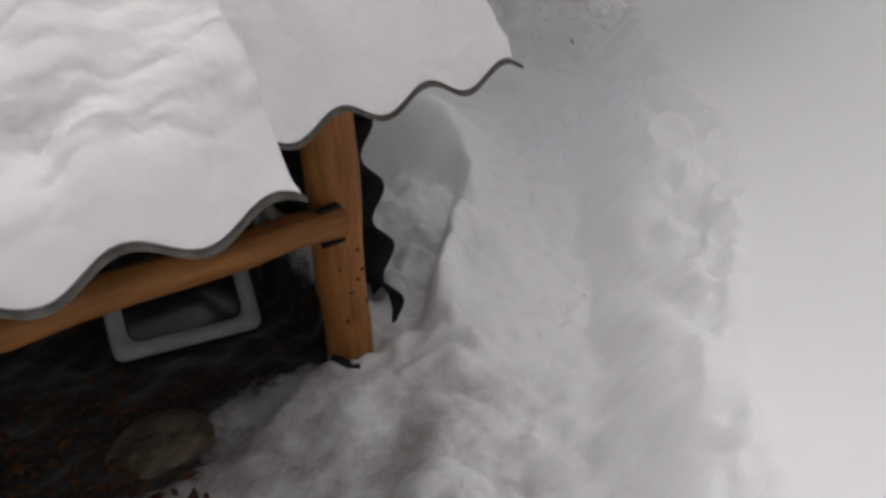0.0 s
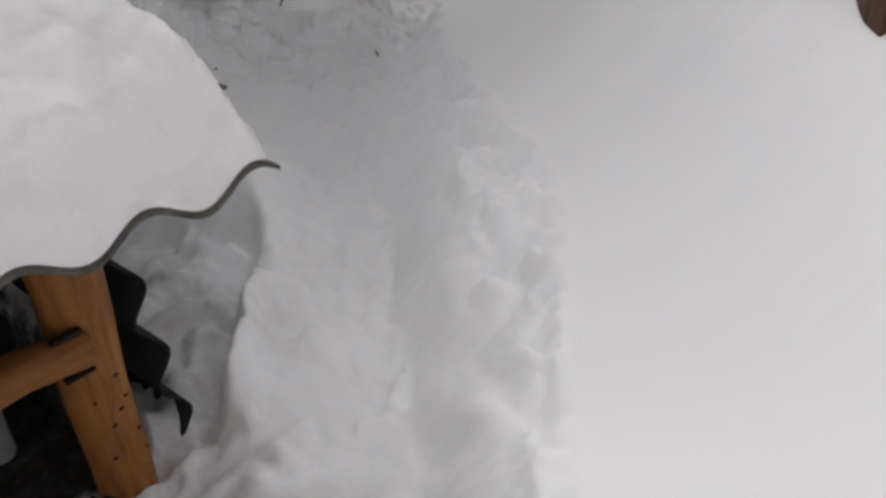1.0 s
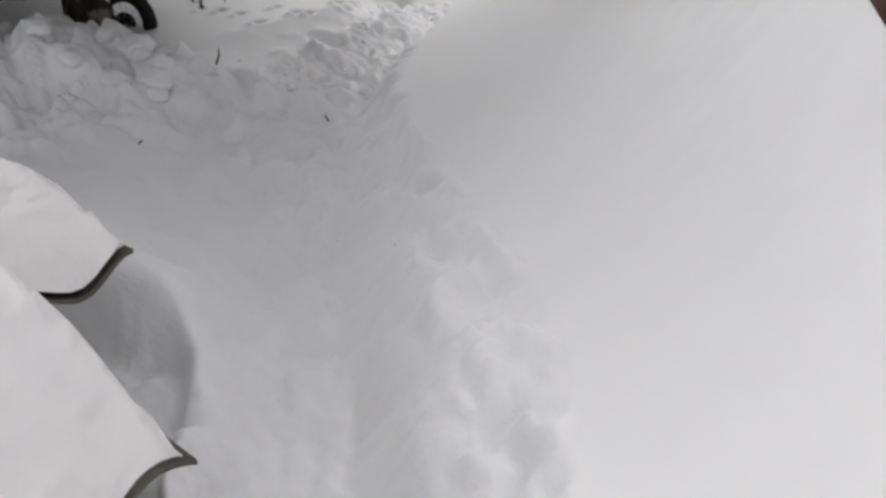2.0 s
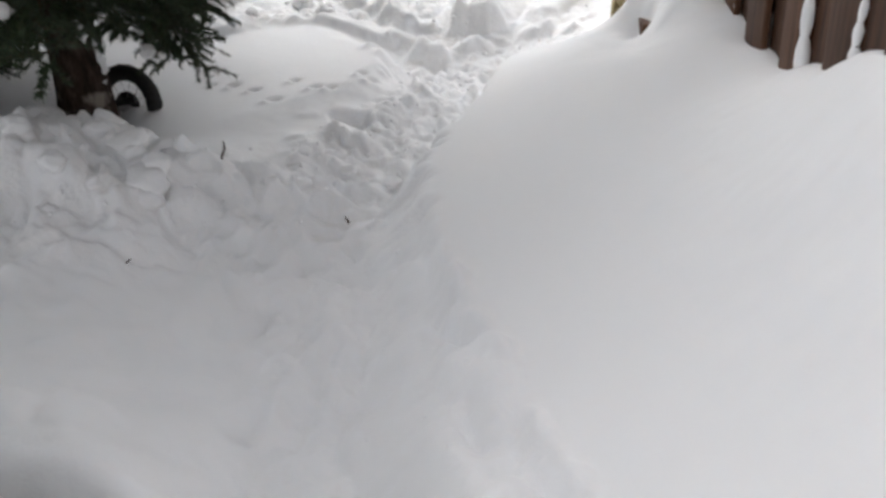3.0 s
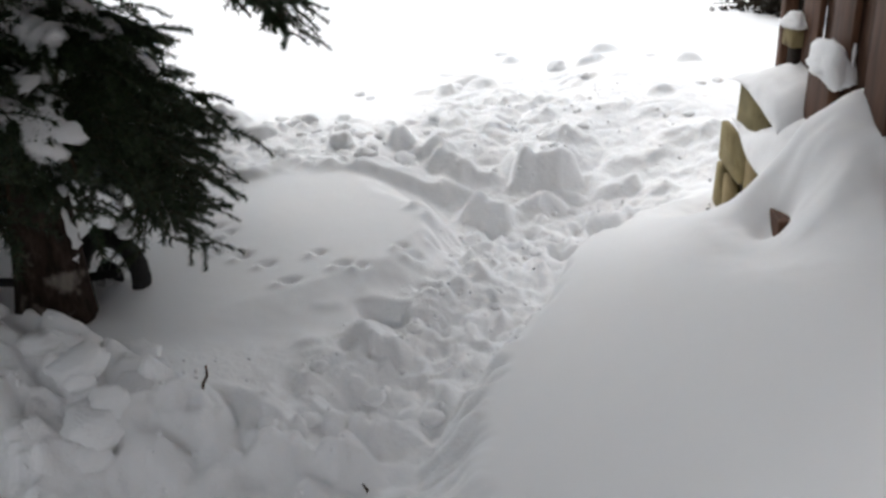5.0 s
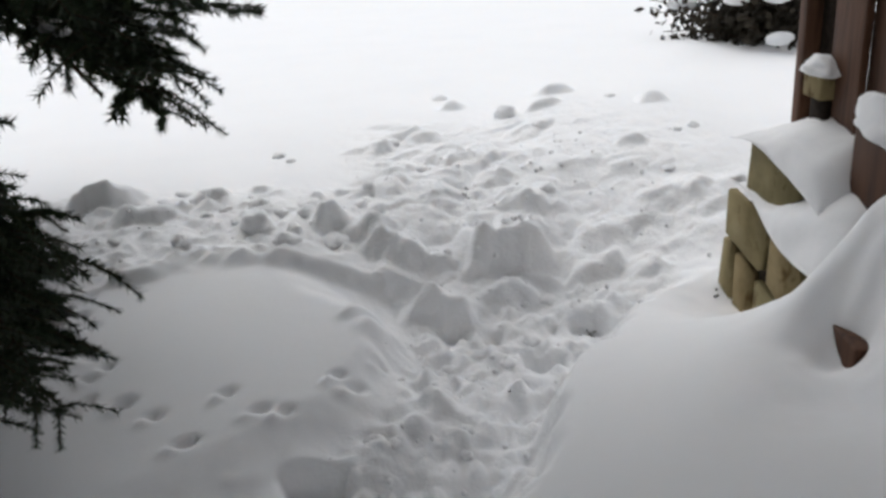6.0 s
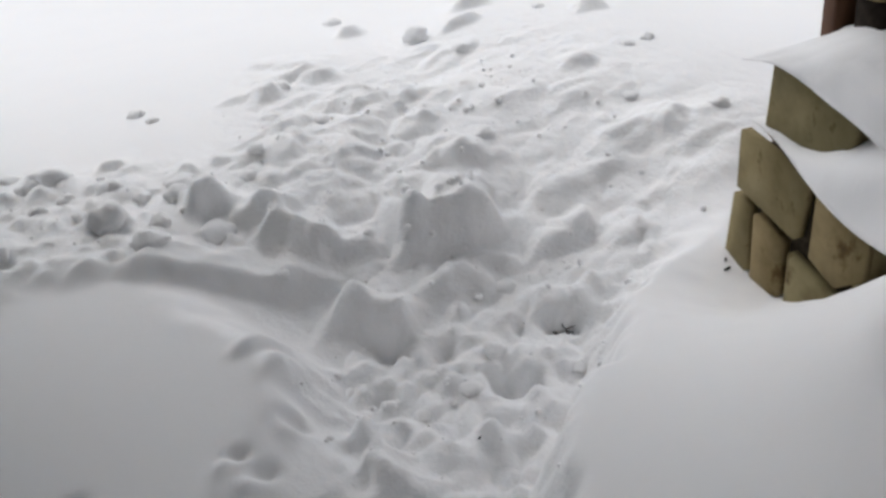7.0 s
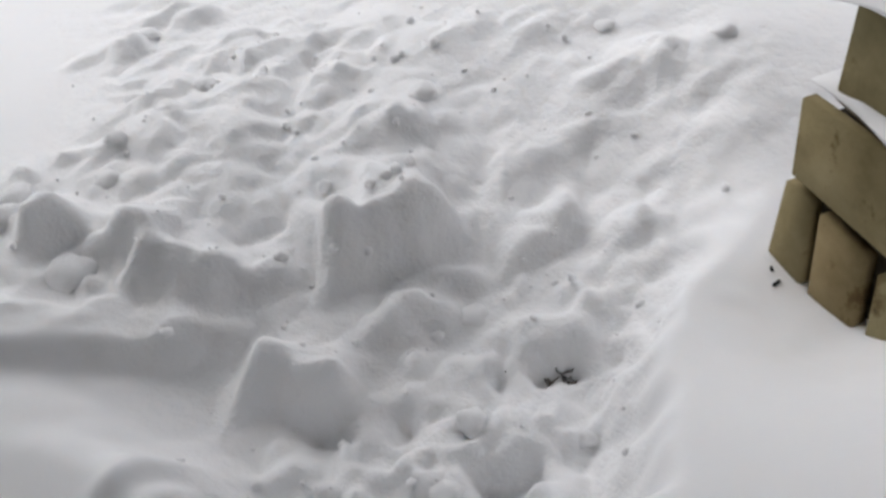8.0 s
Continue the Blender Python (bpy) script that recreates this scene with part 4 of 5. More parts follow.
def limb(azimuth, z0, length, droop, rise, seed, dense=1.0, snow=True, load=1.0):
    """One drooping branch: wood, hanging side shoots with needles, and snow lying on it."""
    r = np.random.default_rng(seed)
    a = radians(azimuth)
    d = np.array([math.cos(a), math.sin(a), 0.0])
    side = np.array([-d[1], d[0], 0.0])
    n = 16
    spine = np.array([d * (0.08 + length * f) + side * 0.05 * math.sin(3 * f + seed) + np.array([0, 0, z0 + rise * f - droop * f * f])
                      for f in np.linspace(0, 1, n)])
    wv, wf = tube(spine, [0.014 * (1 - 0.85 * k / (n - 1)) + 0.002 for k in range(n)], 6, False)
    shoots = [spine[4:]]
    for k in range(int(36 * dense * length) + 4):
        f = r.uniform(0.16, 1.0)
        base = np.array([np.interp(f, np.linspace(0, 1, n), spine[:, c]) for c in range(3)])
        ln = (0.30 * (1 - 0.6 * f) + 0.06) * r.uniform(0.6, 1.2)
        out = d * r.uniform(0.4, 0.9) + side * r.choice((-1, 1)) * r.uniform(0.4, 1.0)
        out /= np.linalg.norm(out)
        sag = r.uniform(0.25, 0.85)
        line = np.array([base + out * ln * q + np.array([0, 0, -ln * (0.25 * q + 0.7 * q * q) * sag]) for q in np.linspace(0, 1, 6)])
        shoots.append(line)
        for _ in range(5):
            p = line[r.integers(1, 6)]
            l2 = ln * r.uniform(0.3, 0.6)
            o2 = out * r.uniform(0.45, 0.8) + np.cross(out, (0, 0, 1)) * r.choice((-1, 1)) * r.uniform(0.5, 0.9)
            shoots.append(np.array([p + o2 * l2 * w + np.array([0, 0, -l2 * sag * (0.2 * w + 0.5 * w * w)]) for w in np.linspace(0, 1, 4)]))
    for line in (shoots[1:] if snow else ()):
        sv2, sf2 = tube(line, np.linspace(0.0024, 0.0010, len(line)), 3, False)
        o = len(wv)
        wv += sv2
        wf += [tuple(i + o for i in f) for f in sf2]
    br = piece("branch", wv, wf, TWIG, tree)
    # Snowless limbs get few, oversized needles: they only serve to block light.
    nd = tagged(new("needles", needles_on(shoots, r, 970, 0.0022) if snow else needles_on(shoots, r, 100, 0.060, 6.0)), "dark green needles")
    nd.parent = br
    if snow:
        for line in [spine[2:9], spine[8:14]] + [q for q in shoots[1:] if len(q) == 6 and r.uniform() < 0.06 * load]:
            piece("branch_snow", *snow_strip(line, r, load), SNOW, br, "clinging snow")
    return br


def snow_strip(line, r, load=1.0):
    """A ragged cushion of snow lying along a shoot."""
    m = 15
    k0, k1 = sorted(r.uniform(0, len(line) - 1, 2))
    if k1 - k0 < 1.2:
        k0, k1 = 0.0, len(line) - 1.0
    q = np.linspace(k0, k1, m)
    pts = np.stack([np.interp(q, np.arange(len(line)), line[:, c]) for c in range(3)], 1) + np.array([0, 0, 0.010])
    t = np.gradient(pts, axis=0)
    t /= np.linalg.norm(t, axis=1)[:, None]
    across = np.cross(t, (0, 0, 1))
    across /= np.linalg.norm(across, axis=1)[:, None] + 1e-6
    up = np.cross(across, t)
    width = load * r.uniform(0.010, 0.030) * np.sqrt(np.sin(np.linspace(0.12, 3.0, m))) * r.uniform(0.45, 1.4, m)
    verts, faces = [], []
    for i in range(m):
        for th in np.linspace(0, 2 * math.pi, 8, endpoint=False):
            verts.append(pts[i] + across[i] * width[i] * math.cos(th) * r.uniform(0.7, 1.2) + up[i] * width[i] * 0.55 * math.sin(th))
    for i in range(m - 1):
        for k in range(8):
            faces.append((i * 8 + k, i * 8 + (k + 1) % 8, (i + 1) * 8 + (k + 1) % 8, (i + 1) * 8 + k))
    faces += [tuple(range(8)), tuple(range((m - 1) * 8, m * 8))]
    return verts, faces


for k, (az, z0, z1) in enumerate(((-30, 1.18, 1.52), (-18, 0.80, 1.10), (-42, 0.98, 1.20), (-100, 1.20, 1.48), (-62, 1.34, 1.58))):
    a = radians(az)
    rr = np.random.default_rng(600 + k)
    line = np.array([(0.008 * (z - 0.45) / 0.16 + 0.102 * math.cos(a + 0.2 * math.sin(9 * z)), 0.01 + 0.102 * math.sin(a + 0.2 * math.sin(9 * z)), z) for z in np.linspace(z0, z1, 8)])
    verts9, faces9 = snow_strip(line + np.array([0.0, 0.0, -0.01]), rr)
    piece("bark_snow", verts9, faces9, SNOW, tree, "snow blown into the bark")
LOW_LIMBS = (
    (-15, 1.70, 0.54, 0.56, 0.0), (10, 1.62, 0.35, 0.50, 0.0), (36, 1.60, 0.33, 0.48, 0.0), (-34, 1.72, 0.46, 0.50, 0.0), (-52, 1.84, 0.42, 0.36, 0.0), (-74, 1.84, 0.40, 0.34, 0.0),
    (-98, 1.84, 0.42, 0.36, 0.0), (-128, 1.70, 0.60, 0.58, 0.0), (-155, 1.65, 0.70, 0.55, 0.0), (62, 1.70, 0.50, 0.52, 0.0), (92, 1.70, 0.75, 0.52, 0.0))
HANGING_LIMBS = (
    (-84, 2.00, 1.02, 0.76, 0.0), (-77, 2.05, 1.46, 0.72, 0.05),
    (-4, 1.42, 0.38, 0.40, 0.0), (22, 1.40, 0.30, 0.40, 0.0), (-20, 1.30, 0.30, 0.34, 0.0), (48, 1.36, 0.32, 0.38, 0.0), (12, 1.24, 0.34, 0.32, 0.0),
    (-150, 1.40, 0.62, 0.44, 0.0), (-135, 1.40, 0.46, 0.46, 0.0), (75, 1.35, 0.46, 0.36, 0.0), (-25, 1.58, 0.44, 0.48, 0.0))
BACK_LIMBS = (
    (112, 1.42, 1.25, 0.48, 0.05), (135, 1.34, 1.45, 0.46, 0.05), (158, 1.36, 1.45, 0.48, 0.05), (180, 1.36, 1.35, 0.46, 0.05), (-170, 1.28, 1.15, 0.40, 0.05),
    (145, 1.14, 1.50, 0.30, 0.06), (170, 1.12, 1.40, 0.28, 0.06), (122, 1.10, 1.35, 0.26, 0.05), (155, 1.00, 1.30, 0.22, 0.05), (-172, 1.02, 1.05, 0.22, 0.05),
    (148, 1.50, 1.50, 0.50, 0.05), (166, 1.24, 1.45, 0.38, 0.05), (128, 1.56, 1.40, 0.52, 0.05), (-160, 1.50, 1.15, 0.50, 0.05))
HIGH_LIMBS = (
    (4, 2.08, 0.70, 0.54, 0.04), (19, 2.12, 0.74, 0.54, 0.04), (32, 2.08, 0.80, 0.50, 0.04), (-9, 2.24, 0.72, 0.44, 0.04), (-26, 2.28, 0.76, 0.42, 0.04),
    (-44, 2.32, 0.84, 0.40, 0.04), (-62, 2.34, 0.92, 0.42, 0.04), (-80, 2.34, 0.95, 0.42, 0.04), (-104, 2.30, 0.95, 0.50, 0.04), (46, 2.16, 0.82, 0.50, 0.04),
    (70, 2.14, 0.85, 0.52, 0.04), (12, 2.30, 0.80, 0.54, 0.0), (-18, 2.40, 0.80, 0.50, 0.0), (26, 2.24, 0.84, 0.50, 0.0))
for k, (az, z0, ln, droop, rise) in enumerate(LOW_LIMBS + HANGING_LIMBS + BACK_LIMBS + HIGH_LIMBS):
    limb(az, z0, ln, droop, rise, 40 + k, 1.25 if 105 < az % 360 < 205 else 1.0, True, 2.4 if -100 < az < 10 and z0 > 1.8 else 1.0)
# Upper limbs added out of view to shade the snow round the tree.
for k in range(48):
    limb(k * 137.5, 2.60 + 0.09 * k, (2.2 - 0.028 * k) * (1 + 0.18 * math.cos(radians(k * 137.5 - 60))), 0.42, 0.15, 180 + k, 1.6 if k < 20 else 0.95, False)
for k, (az, z0, ln) in enumerate(((-88, 1.76, 0.70), (-77, 1.72, 0.80), (-66, 1.70, 0.78), (-52, 1.74, 0.70), (-72, 1.92, 0.85))):
    limb(az, z0, ln, 0.44, 0.02, 300 + k, 0.85, True, 2.8 if k else 1.4)
# Further limbs added behind the trunk to darken the field there.
for k in range(12):
    limb(95 + 11 * k, 2.20 + 0.14 * (k % 4), 2.3 - 0.1 * (k % 3), 0.34, 0.10, 260 + k, 1.0, False)

# Limbs added above the view to shade the heap before the tree.
for k in range(8):
    limb(200 + 12 * k, 2.45 + 0.16 * (k % 4), 1.55 - 0.1 * (k % 3), 0.20, 0.10, 320 + k, 1.5, False)

# ---- bicycle lying in the snow behind the trunk ----
bike = thing("bicycle", pose(-0.16, 6.02, 0.66), "small black bicycle half buried in snow behind the spruce", "bicycle")


def ring(name, r, tube_r, mat, m, parent, label="", knobs=0):
    bm = bmesh.new()
    seg, sec = 40, 10
    rings = []
    for i in range(seg):
        th = 2 * math.pi * i / seg
        bump = tube_r * (1.0 + (0.10 if knobs and i % 2 else 0.0))
        row = []
        for j in range(sec):
            ph = 2 * math.pi * j / sec
            row.append(bm.verts.new(((r + bump * math.cos(ph)) * math.cos(th), tube_r * math.sin(ph), (r + bump * math.cos(ph)) * math.sin(th))))
        rings.append(row)
    for i in range(seg):
        for j in range(sec):
            bm.faces.new((rings[i][j], rings[(i + 1) % seg][j], rings[(i + 1) % seg][(j + 1) % sec], rings[i][(j + 1) % sec]))
    bm.transform(m)
    return part(name, bm, mat, parent, label)


SILVER = material("silver_paint", plain_build((0.42, 0.42, 0.43), (0.60, 0.60, 0.61), 30.0, 0.1, 0.001), 0.45, 0, 0.3)
WM = pose(-0.045, 0, 0.03, 0, 0, -28) @ pose(0, 0, 0, -12, 0, 0)
tyre = ring("tyre", 0.146, 0.033, RUBBER, WM, bike, "black knobby tyre", 1)
ring("rim", 0.119, 0.010, BLACKPAINT, WM, bike, "black rim")
disc = bmesh.new()
bmesh.ops.create_cone(disc, cap_ends=True, segments=40, radius1=0.062, radius2=0.062, depth=0.012, matrix=WM @ pose(0, 0, 0, 90, 0, 0))
part("sprocket", disc, BLACKPAINT, bike, "black wheel centre")
hv, hf = tube([WM @ Vector((0, -0.045, 0)), WM @ Vector((0, -0.02, 0)), WM @ Vector((0, 0, 0)), WM @ Vector((0, 0.045, 0))], [0.026, 0.030, 0.018, 0.026], 14)
piece("hub", hv, hf, SILVER, bike, "grey metal hub")
for k in range(14):
    th = 2 * math.pi * k / 14
    a, b = WM @ Vector((0.016 * math.cos(th), 0.012 * (-1) ** k, 0.016 * math.sin(th))), WM @ Vector((0.112 * math.cos(th), 0, 0.112 * math.sin(th)))
    sv4, sf4 = tube([a, (a + b) / 2, b], [0.0012] * 3, 4)
    piece("spoke", sv4, sf4, STEEL, bike)
WM2 = pose(0.06, 0.63, 0.02, 0, 0, -20) @ pose(0, 0, 0, -10, 0, 0)
ring("tyre", 0.110, 0.030, RUBBER, WM2, bike, "black knobby tyre", 1)
ring("rim", 0.086, 0.009, STEEL, WM2, bike, "grey metal rim")
for line in ([(0.0, -0.03, 0.06), (-0.25, -0.05, 0.05), (-0.42, -0.03, 0.06)], [(-0.04, 0.02, 0.03), (0.0, 0.30, 0.04), (0.05, 0.62, 0.03)]):
    a4, b4 = tube(line, [0.016] * len(line), 10)
    piece("frame_tube", a4, b4, BLACKPAINT, bike)

# ---- black frame standing beyond the trunk ----
rack = thing("metal_frame", pose(-0.97, 6.26, 0.60), "black metal frame with bars and small wheels standing in snow", "metal frame")
for nm, line, rad in (("post", [(0, 0, 0), (0.035, 0.015, 0.22), (0.07, 0.03, 0.47)], 0.019), ("post", [(0.02, 0.60, 0), (0.04, 0.60, 0.25), (0.06, 0.60, 0.52)], 0.017),
                      ("crossbar", [(-0.42, -0.14, 0.47), (0.06, 0.03, 0.455), (0.30, 0.12, 0.44)], 0.014), ("crossbar", [(-0.40, 0.50, 0.52), (0.05, 0.60, 0.51), (0.40, 0.66, 0.50)], 0.014),
                      ("side_bar", [(0.07, 0.03, 0.45), (0.065, 0.32, 0.48), (0.06, 0.60, 0.50)], 0.013)):
    a5, b5 = tube(line, [rad] * 3, 10)
    piece(nm, a5, b5, BLACKPAINT, rack)
ring("tyre", 0.105, 0.034, RUBBER, pose(-0.085, -0.01, 0.07, 0, 0, 20), rack, "black rubber tyre", 1)
ring("tyre", 0.125, 0.034, RUBBER, pose(-0.10, 0.62, 0.09, 0, 0, -15), rack, "black rubber tyre", 1)

# ---- far shrub ----
LITTER = material("dry_leaf", plain_build((0.06, 0.056, 0.055), (0.26, 0.25, 0.245), 60.0, 0.2, 0.001), 0.8, 0, 0.2)
SHRUBLEAF = material("shrub_leaf", plain_build((0.012, 0.010, 0.008), (0.055, 0.045, 0.030), 6.0, 0.1, 0.002), 0.7, 0, 0.2)
shrub = thing("shrub", pose(4.32, 9.95, at_ground(4.32, 9.95) - 0.15), "dark leafy shrub weighed down with snow", "shrub")
r2 = np.random.default_rng(5)
lv, lf, bv, bf = [], [], [], []
for k in range(110):
    a, e = r2.uniform(0, 6.28), r2.uniform(0.5, 1.4)
    d = np.array([math.cos(a) * math.cos(e), math.sin(a) * math.cos(e), math.sin(e)])
    ln = r2.uniform(0.6, 1.25)
    line = [d * ln * q + np.array([0, 0, -0.3 * ln * q * q]) for q in np.linspace(0, 1, 5)]
    a5, b5 = tube(line, np.linspace(0.008, 0.003, 5), 4, False)
    o = len(bv)
    bv += a5
    bf += [tuple(i + o for i in f) for f in b5]
    for _ in range(60):
        p = line[4] * r2.uniform(0.25, 1.05) + r2.normal(0, 0.07, 3)
        x, y = r2.normal(size=3), r2.normal(size=3)
        x /= np.linalg.norm(x)
        y -= x * x.dot(y)
        y /= np.linalg.norm(y)
        x, y = x * 0.034, y * 0.020
        o = len(lv)
        lv += [p - x, p - y, p + x, p + y]
        lf.append((o, o + 1, o + 2, o + 3))
piece("stems", bv, bf, TWIG, shrub)
piece("leaves", lv, lf, SHRUBLEAF, shrub, "dark brownish leaves", False)
for k in range(34):
    a, e = r2.uniform(0, 6.28), r2.uniform(0.1, 1.2)
    bm = bmesh.new()
    bmesh.ops.create_icosphere(bm, subdivisions=2, radius=1.0)
    for v in bm.verts:
        v.co *= 1 + 0.25 * noise.noise(v.co * 2 + Vector((k, 0, 0)))
    bm.transform(pose(0.75 * math.cos(a) * math.cos(e), 0.75 * math.sin(a) * math.cos(e), 0.15 + 0.7 * math.sin(e)) @ Matrix.Diagonal((r2.uniform(0.06, 0.13), r2.uniform(0.06, 0.13), 0.05, 1)))
    part("snow_pad", bm, SNOW, shrub, "clinging snow")

# twigs stuck in the snow
for x, y, ln, lean in ((0.278, 5.204, 0.060, 8), (0.70, 4.98, 0.03, -20), (-0.02, 4.70, 0.03, 60)):
    tw = thing("twig", pose(x, y, at_ground(x, y) - 0.015, 0, lean, 0), "thin dark twig sticking out of the snow", "twig")
    a6, b6 = tube([(0, 0, 0), (0.003, 0, ln * 0.35), (0.012, 0.002, ln * 0.7), (0.010, 0, ln + 0.015)], [0.004, 0.0045, 0.004, 0.0022], 6)
    piece("stem", a6, b6, TWIG, tw)

# ---- snow cushions on the plinth ----
def ledge_snow(s, top, rim, out, deep, label, seed):
    """Snow lying along a ledge of the plinth: round-nosed, drooping where its rim is low."""
    m, n = 72, 40
    q = np.linspace(s[0], s[-1], m)

    def smooth(values):
        v = np.interp(q, s, values)
        for _ in range(60):
            v[1:-1] = 0.25 * v[:-2] + 0.5 * v[1:-1] + 0.25 * v[2:]
        return v
    T, R, O = smooth(top), smooth(rim), smooth(out)
    e = np.clip(np.minimum((q - s[0]) / 0.12, (s[-1] - q) / 0.10), 0, 1)
    e = np.sqrt(1 - (1 - e) ** 2)
    verts = []
    for i in range(m):
        for k in range(n):
            th = math.pi * 1.25 * k / (n - 1) - math.pi * 0.25
            n1 = 0.010 * float(fbm(np.array([q[i] * 1.0 + seed]), np.array([th * 0.25]), 4.0, 3)[0])
            if th < math.pi / 2:
                nose = deep * 0.95
                x = -O[i] + nose * (1 - math.cos(th)) + (0.012 if th < 0 else 0)
                z = R[i] + (T[i] - R[i]) * e[i] * (math.sin(th) ** 0.9 if th > 0 else 0.10 * math.sin(th))
            else:
                f = (th - math.pi / 2) / (math.pi / 2)
                x = -O[i] + nose + (deep + O[i] - nose) * f
                z = R[i] + (T[i] - R[i]) * e[i] * (1.0 + 0.12 * f)
            verts.append((x - n1 * e[i], -q[i], z + n1 * e[i]))
    faces = [(i * n + k, i * n + k + 1, (i + 1) * n + k + 1, (i + 1) * n + k) for i in range(m - 1) for k in range(n - 1)]
    faces += [(i * n + n - 1, i * n, (i + 1) * n, (i + 1) * n + n - 1) for i in range(m - 1)]
    faces += [tuple(range(n)), tuple(range((m - 1) * n, m * n))]
    ob = piece("snow_drift", verts, faces, SNOW)
    ob.matrix_world = PLINTH
    return tagged(ob, label, "snow")


def snow_cap(x, y, z, rx, ry, h, turn, droop, label, seed):
    """A lumpy cap of snow; one end sags."""
    bm = bmesh.new()
    bmesh.ops.create_icosphere(bm, subdivisions=4, radius=1.0)
    for v in bm.verts:
        w = noise.fractal(v.co * 1.1 + Vector((seed, 0, 0)), 1.0, 2.0, 3)
        c = v.co * (1 + 0.36 * w)
        if c.z < 0:
            c.z *= 0.2
        v.co = Vector((c.x * rx, c.y * ry, c.z * h - droop * max(0.0, -c.y) ** 2))
    ob = part("snow_drift", bm, SNOW)
    ob.matrix_world = pose(x, y, z, 0, 0, turn)
    return tagged(ob, label, "snow")


ledge_snow((0.00, 0.08, 0.19, 0.27, 0.345, 0.43, 0.52), (1.200, 1.240, 1.275, 1.290, 1.288, 1.27, 1.23), (1.188, 1.196, 1.184, 1.160, 1.148, 1.128, 1.10),
           (-0.01, -0.030, -0.030, -0.028, -0.025, -0.02, -0.02), 0.20, "thick rounded snow on the upper stone course", 2.0)
ledge_snow((-0.005, 0.09, 0.18, 0.30, 0.40, 0.48, 0.58, 0.70), (1.048, 1.040, 1.045, 1.075, 1.11, 1.15, 1.17, 1.08), (1.036, 1.030, 1.014, 0.990, 0.962, 0.950, 0.955, 0.93),
           (-0.045, -0.040, -0.022, 0.008, 0.018, 0.022, 0.022, 0.01), 0.16, "rounded snow lying on the lower stone ledge", 5.0)

# brown boards showing through the drift beside the plinth
for x, y, z, turn, size, lab in ((1.965, 5.500, 0.868, -12, (0.05, 0.20, 0.21), "end of a brown plank sticking out of the drift"),
                                 (2.195, 5.765, 1.16, -9, (0.04, 0.20, 0.32), "short brown board with a snow cap beside the building")):
    pl = thing("brown_plank", pose(x, y, z, 0, 0, turn), lab, "board")
    part("board", box_bm(0, 0, 0, *size, 0.006, 2), BOARD, pl)
snow_cap(2.195, 5.745, 1.335, 0.058, 0.120, 0.085, -9, 0.035, "lumpy snow on a brown board end", 9.0)
snow_cap(2.278, 6.150, 1.408, 0.055, 0.085, 0.045, -9, 0.0, "small rounded snow on a stone block", 13.0)

# ---- blocks and clods of snow ----
CLOD_MESHES = []
for k in range(14):
    r6 = np.random.default_rng(300 + k)
    bm = bmesh.new()
    bmesh.ops.create_icosphere(bm, subdivisions=3, radius=1.0)
    planes = [(r6.normal(size=3), r6.uniform(0.55, 0.9)) for _ in range(7)]
    for v in bm.verts:
        p = np.array(v.co)
        for nrm, dist in planes:
            nrm = nrm / np.linalg.norm(nrm)
            over = p.dot(nrm) - dist
            if over > 0:
                p = p - nrm * over * 0.38
        w = noise.fractal(Vector(p) * 1.7 + Vector((k * 5, 0, 0)), 1.0, 2.0, 4)
        w2 = noise.fractal(Vector(p) * 4.5 + Vector((0, k * 3, 0)), 1.0, 2.0, 4)
        v.co = Vector(p) * (1 + 0.24 * w + 0.10 * w2)
    me = bpy.data.meshes.new("snow_clod")
    bm.to_mesh(me)
    bm.free()
    me.materials.append(SNOW)
    me.polygons.foreach_set("use_smooth", [True] * len(me.polygons))
    CLOD_MESHES.append(me)


def clod(x, y, w, h, k=0, turn=0.0, d=None, name="snow_clod", label="loose rounded clod of snow", sink=0.66):
    ob = new(name, CLOD_MESHES[k % 14])
    z = at_ground(x, y)
    ob.matrix_world = pose(x, y, z + h * (0.5 - sink), 0, 0, turn) @ Matrix.Diagonal((w / 2 / 0.8, (d or w) / 2 / 0.8, h / 2 / 0.8, 1))
    return tagged(ob, label, "snow clod", "clods of snow")


r7 = np.random.default_rng(77)
# singly placed clods beyond the smooth field
for x, y, w in ((0.41, 7.50, 0.09), (0.59, 7.36, 0.08), (0.59, 7.11, 0.09), (0.67, 7.28, 0.06), (0.70, 6.94, 0.09), (0.88, 7.04, 0.09), (0.33, 7.49, 0.06),
                (0.79, 7.33, 0.09), (0.79, 7.23, 0.07), (0.45, 7.37, 0.05), (0.73, 7.08, 0.06), (0.66, 8.06, 0.07), (0.72, 7.95, 0.05), (0.20, 7.45, 0.06),
                (0.50, 7.22, 0.05), (0.38, 7.28, 0.05), (0.25, 7.62, 0.07), (0.05, 7.15, 0.06), (0.30, 7.05, 0.05), (1.00, 7.30, 0.06), (1.05, 7.42, 0.05)):
    clod(x, y, w, w * r7.uniform(0.7, 1.0), int(r7.integers(14)), r7.uniform(0, 360), sink=0.68)
for x, y, w in ((2.49, 6.96, 0.06), (2.50, 7.58, 0.05), (1.21, 8.02, 0.08), (1.86, 8.30, 0.10), (1.60, 8.92, 0.10), (1.30, 7.60, 0.07), (2.60, 7.60, 0.05),
                (1.12, 7.66, 0.06), (2.30, 7.20, 0.05), (1.95, 7.95, 0.06), (2.45, 8.3, 0.06), (1.78, 7.22, 0.06)):
    clod(x, y, w, w * r7.uniform(0.5, 0.8), int(r7.integers(14)), r7.uniform(0, 360), sink=0.62)
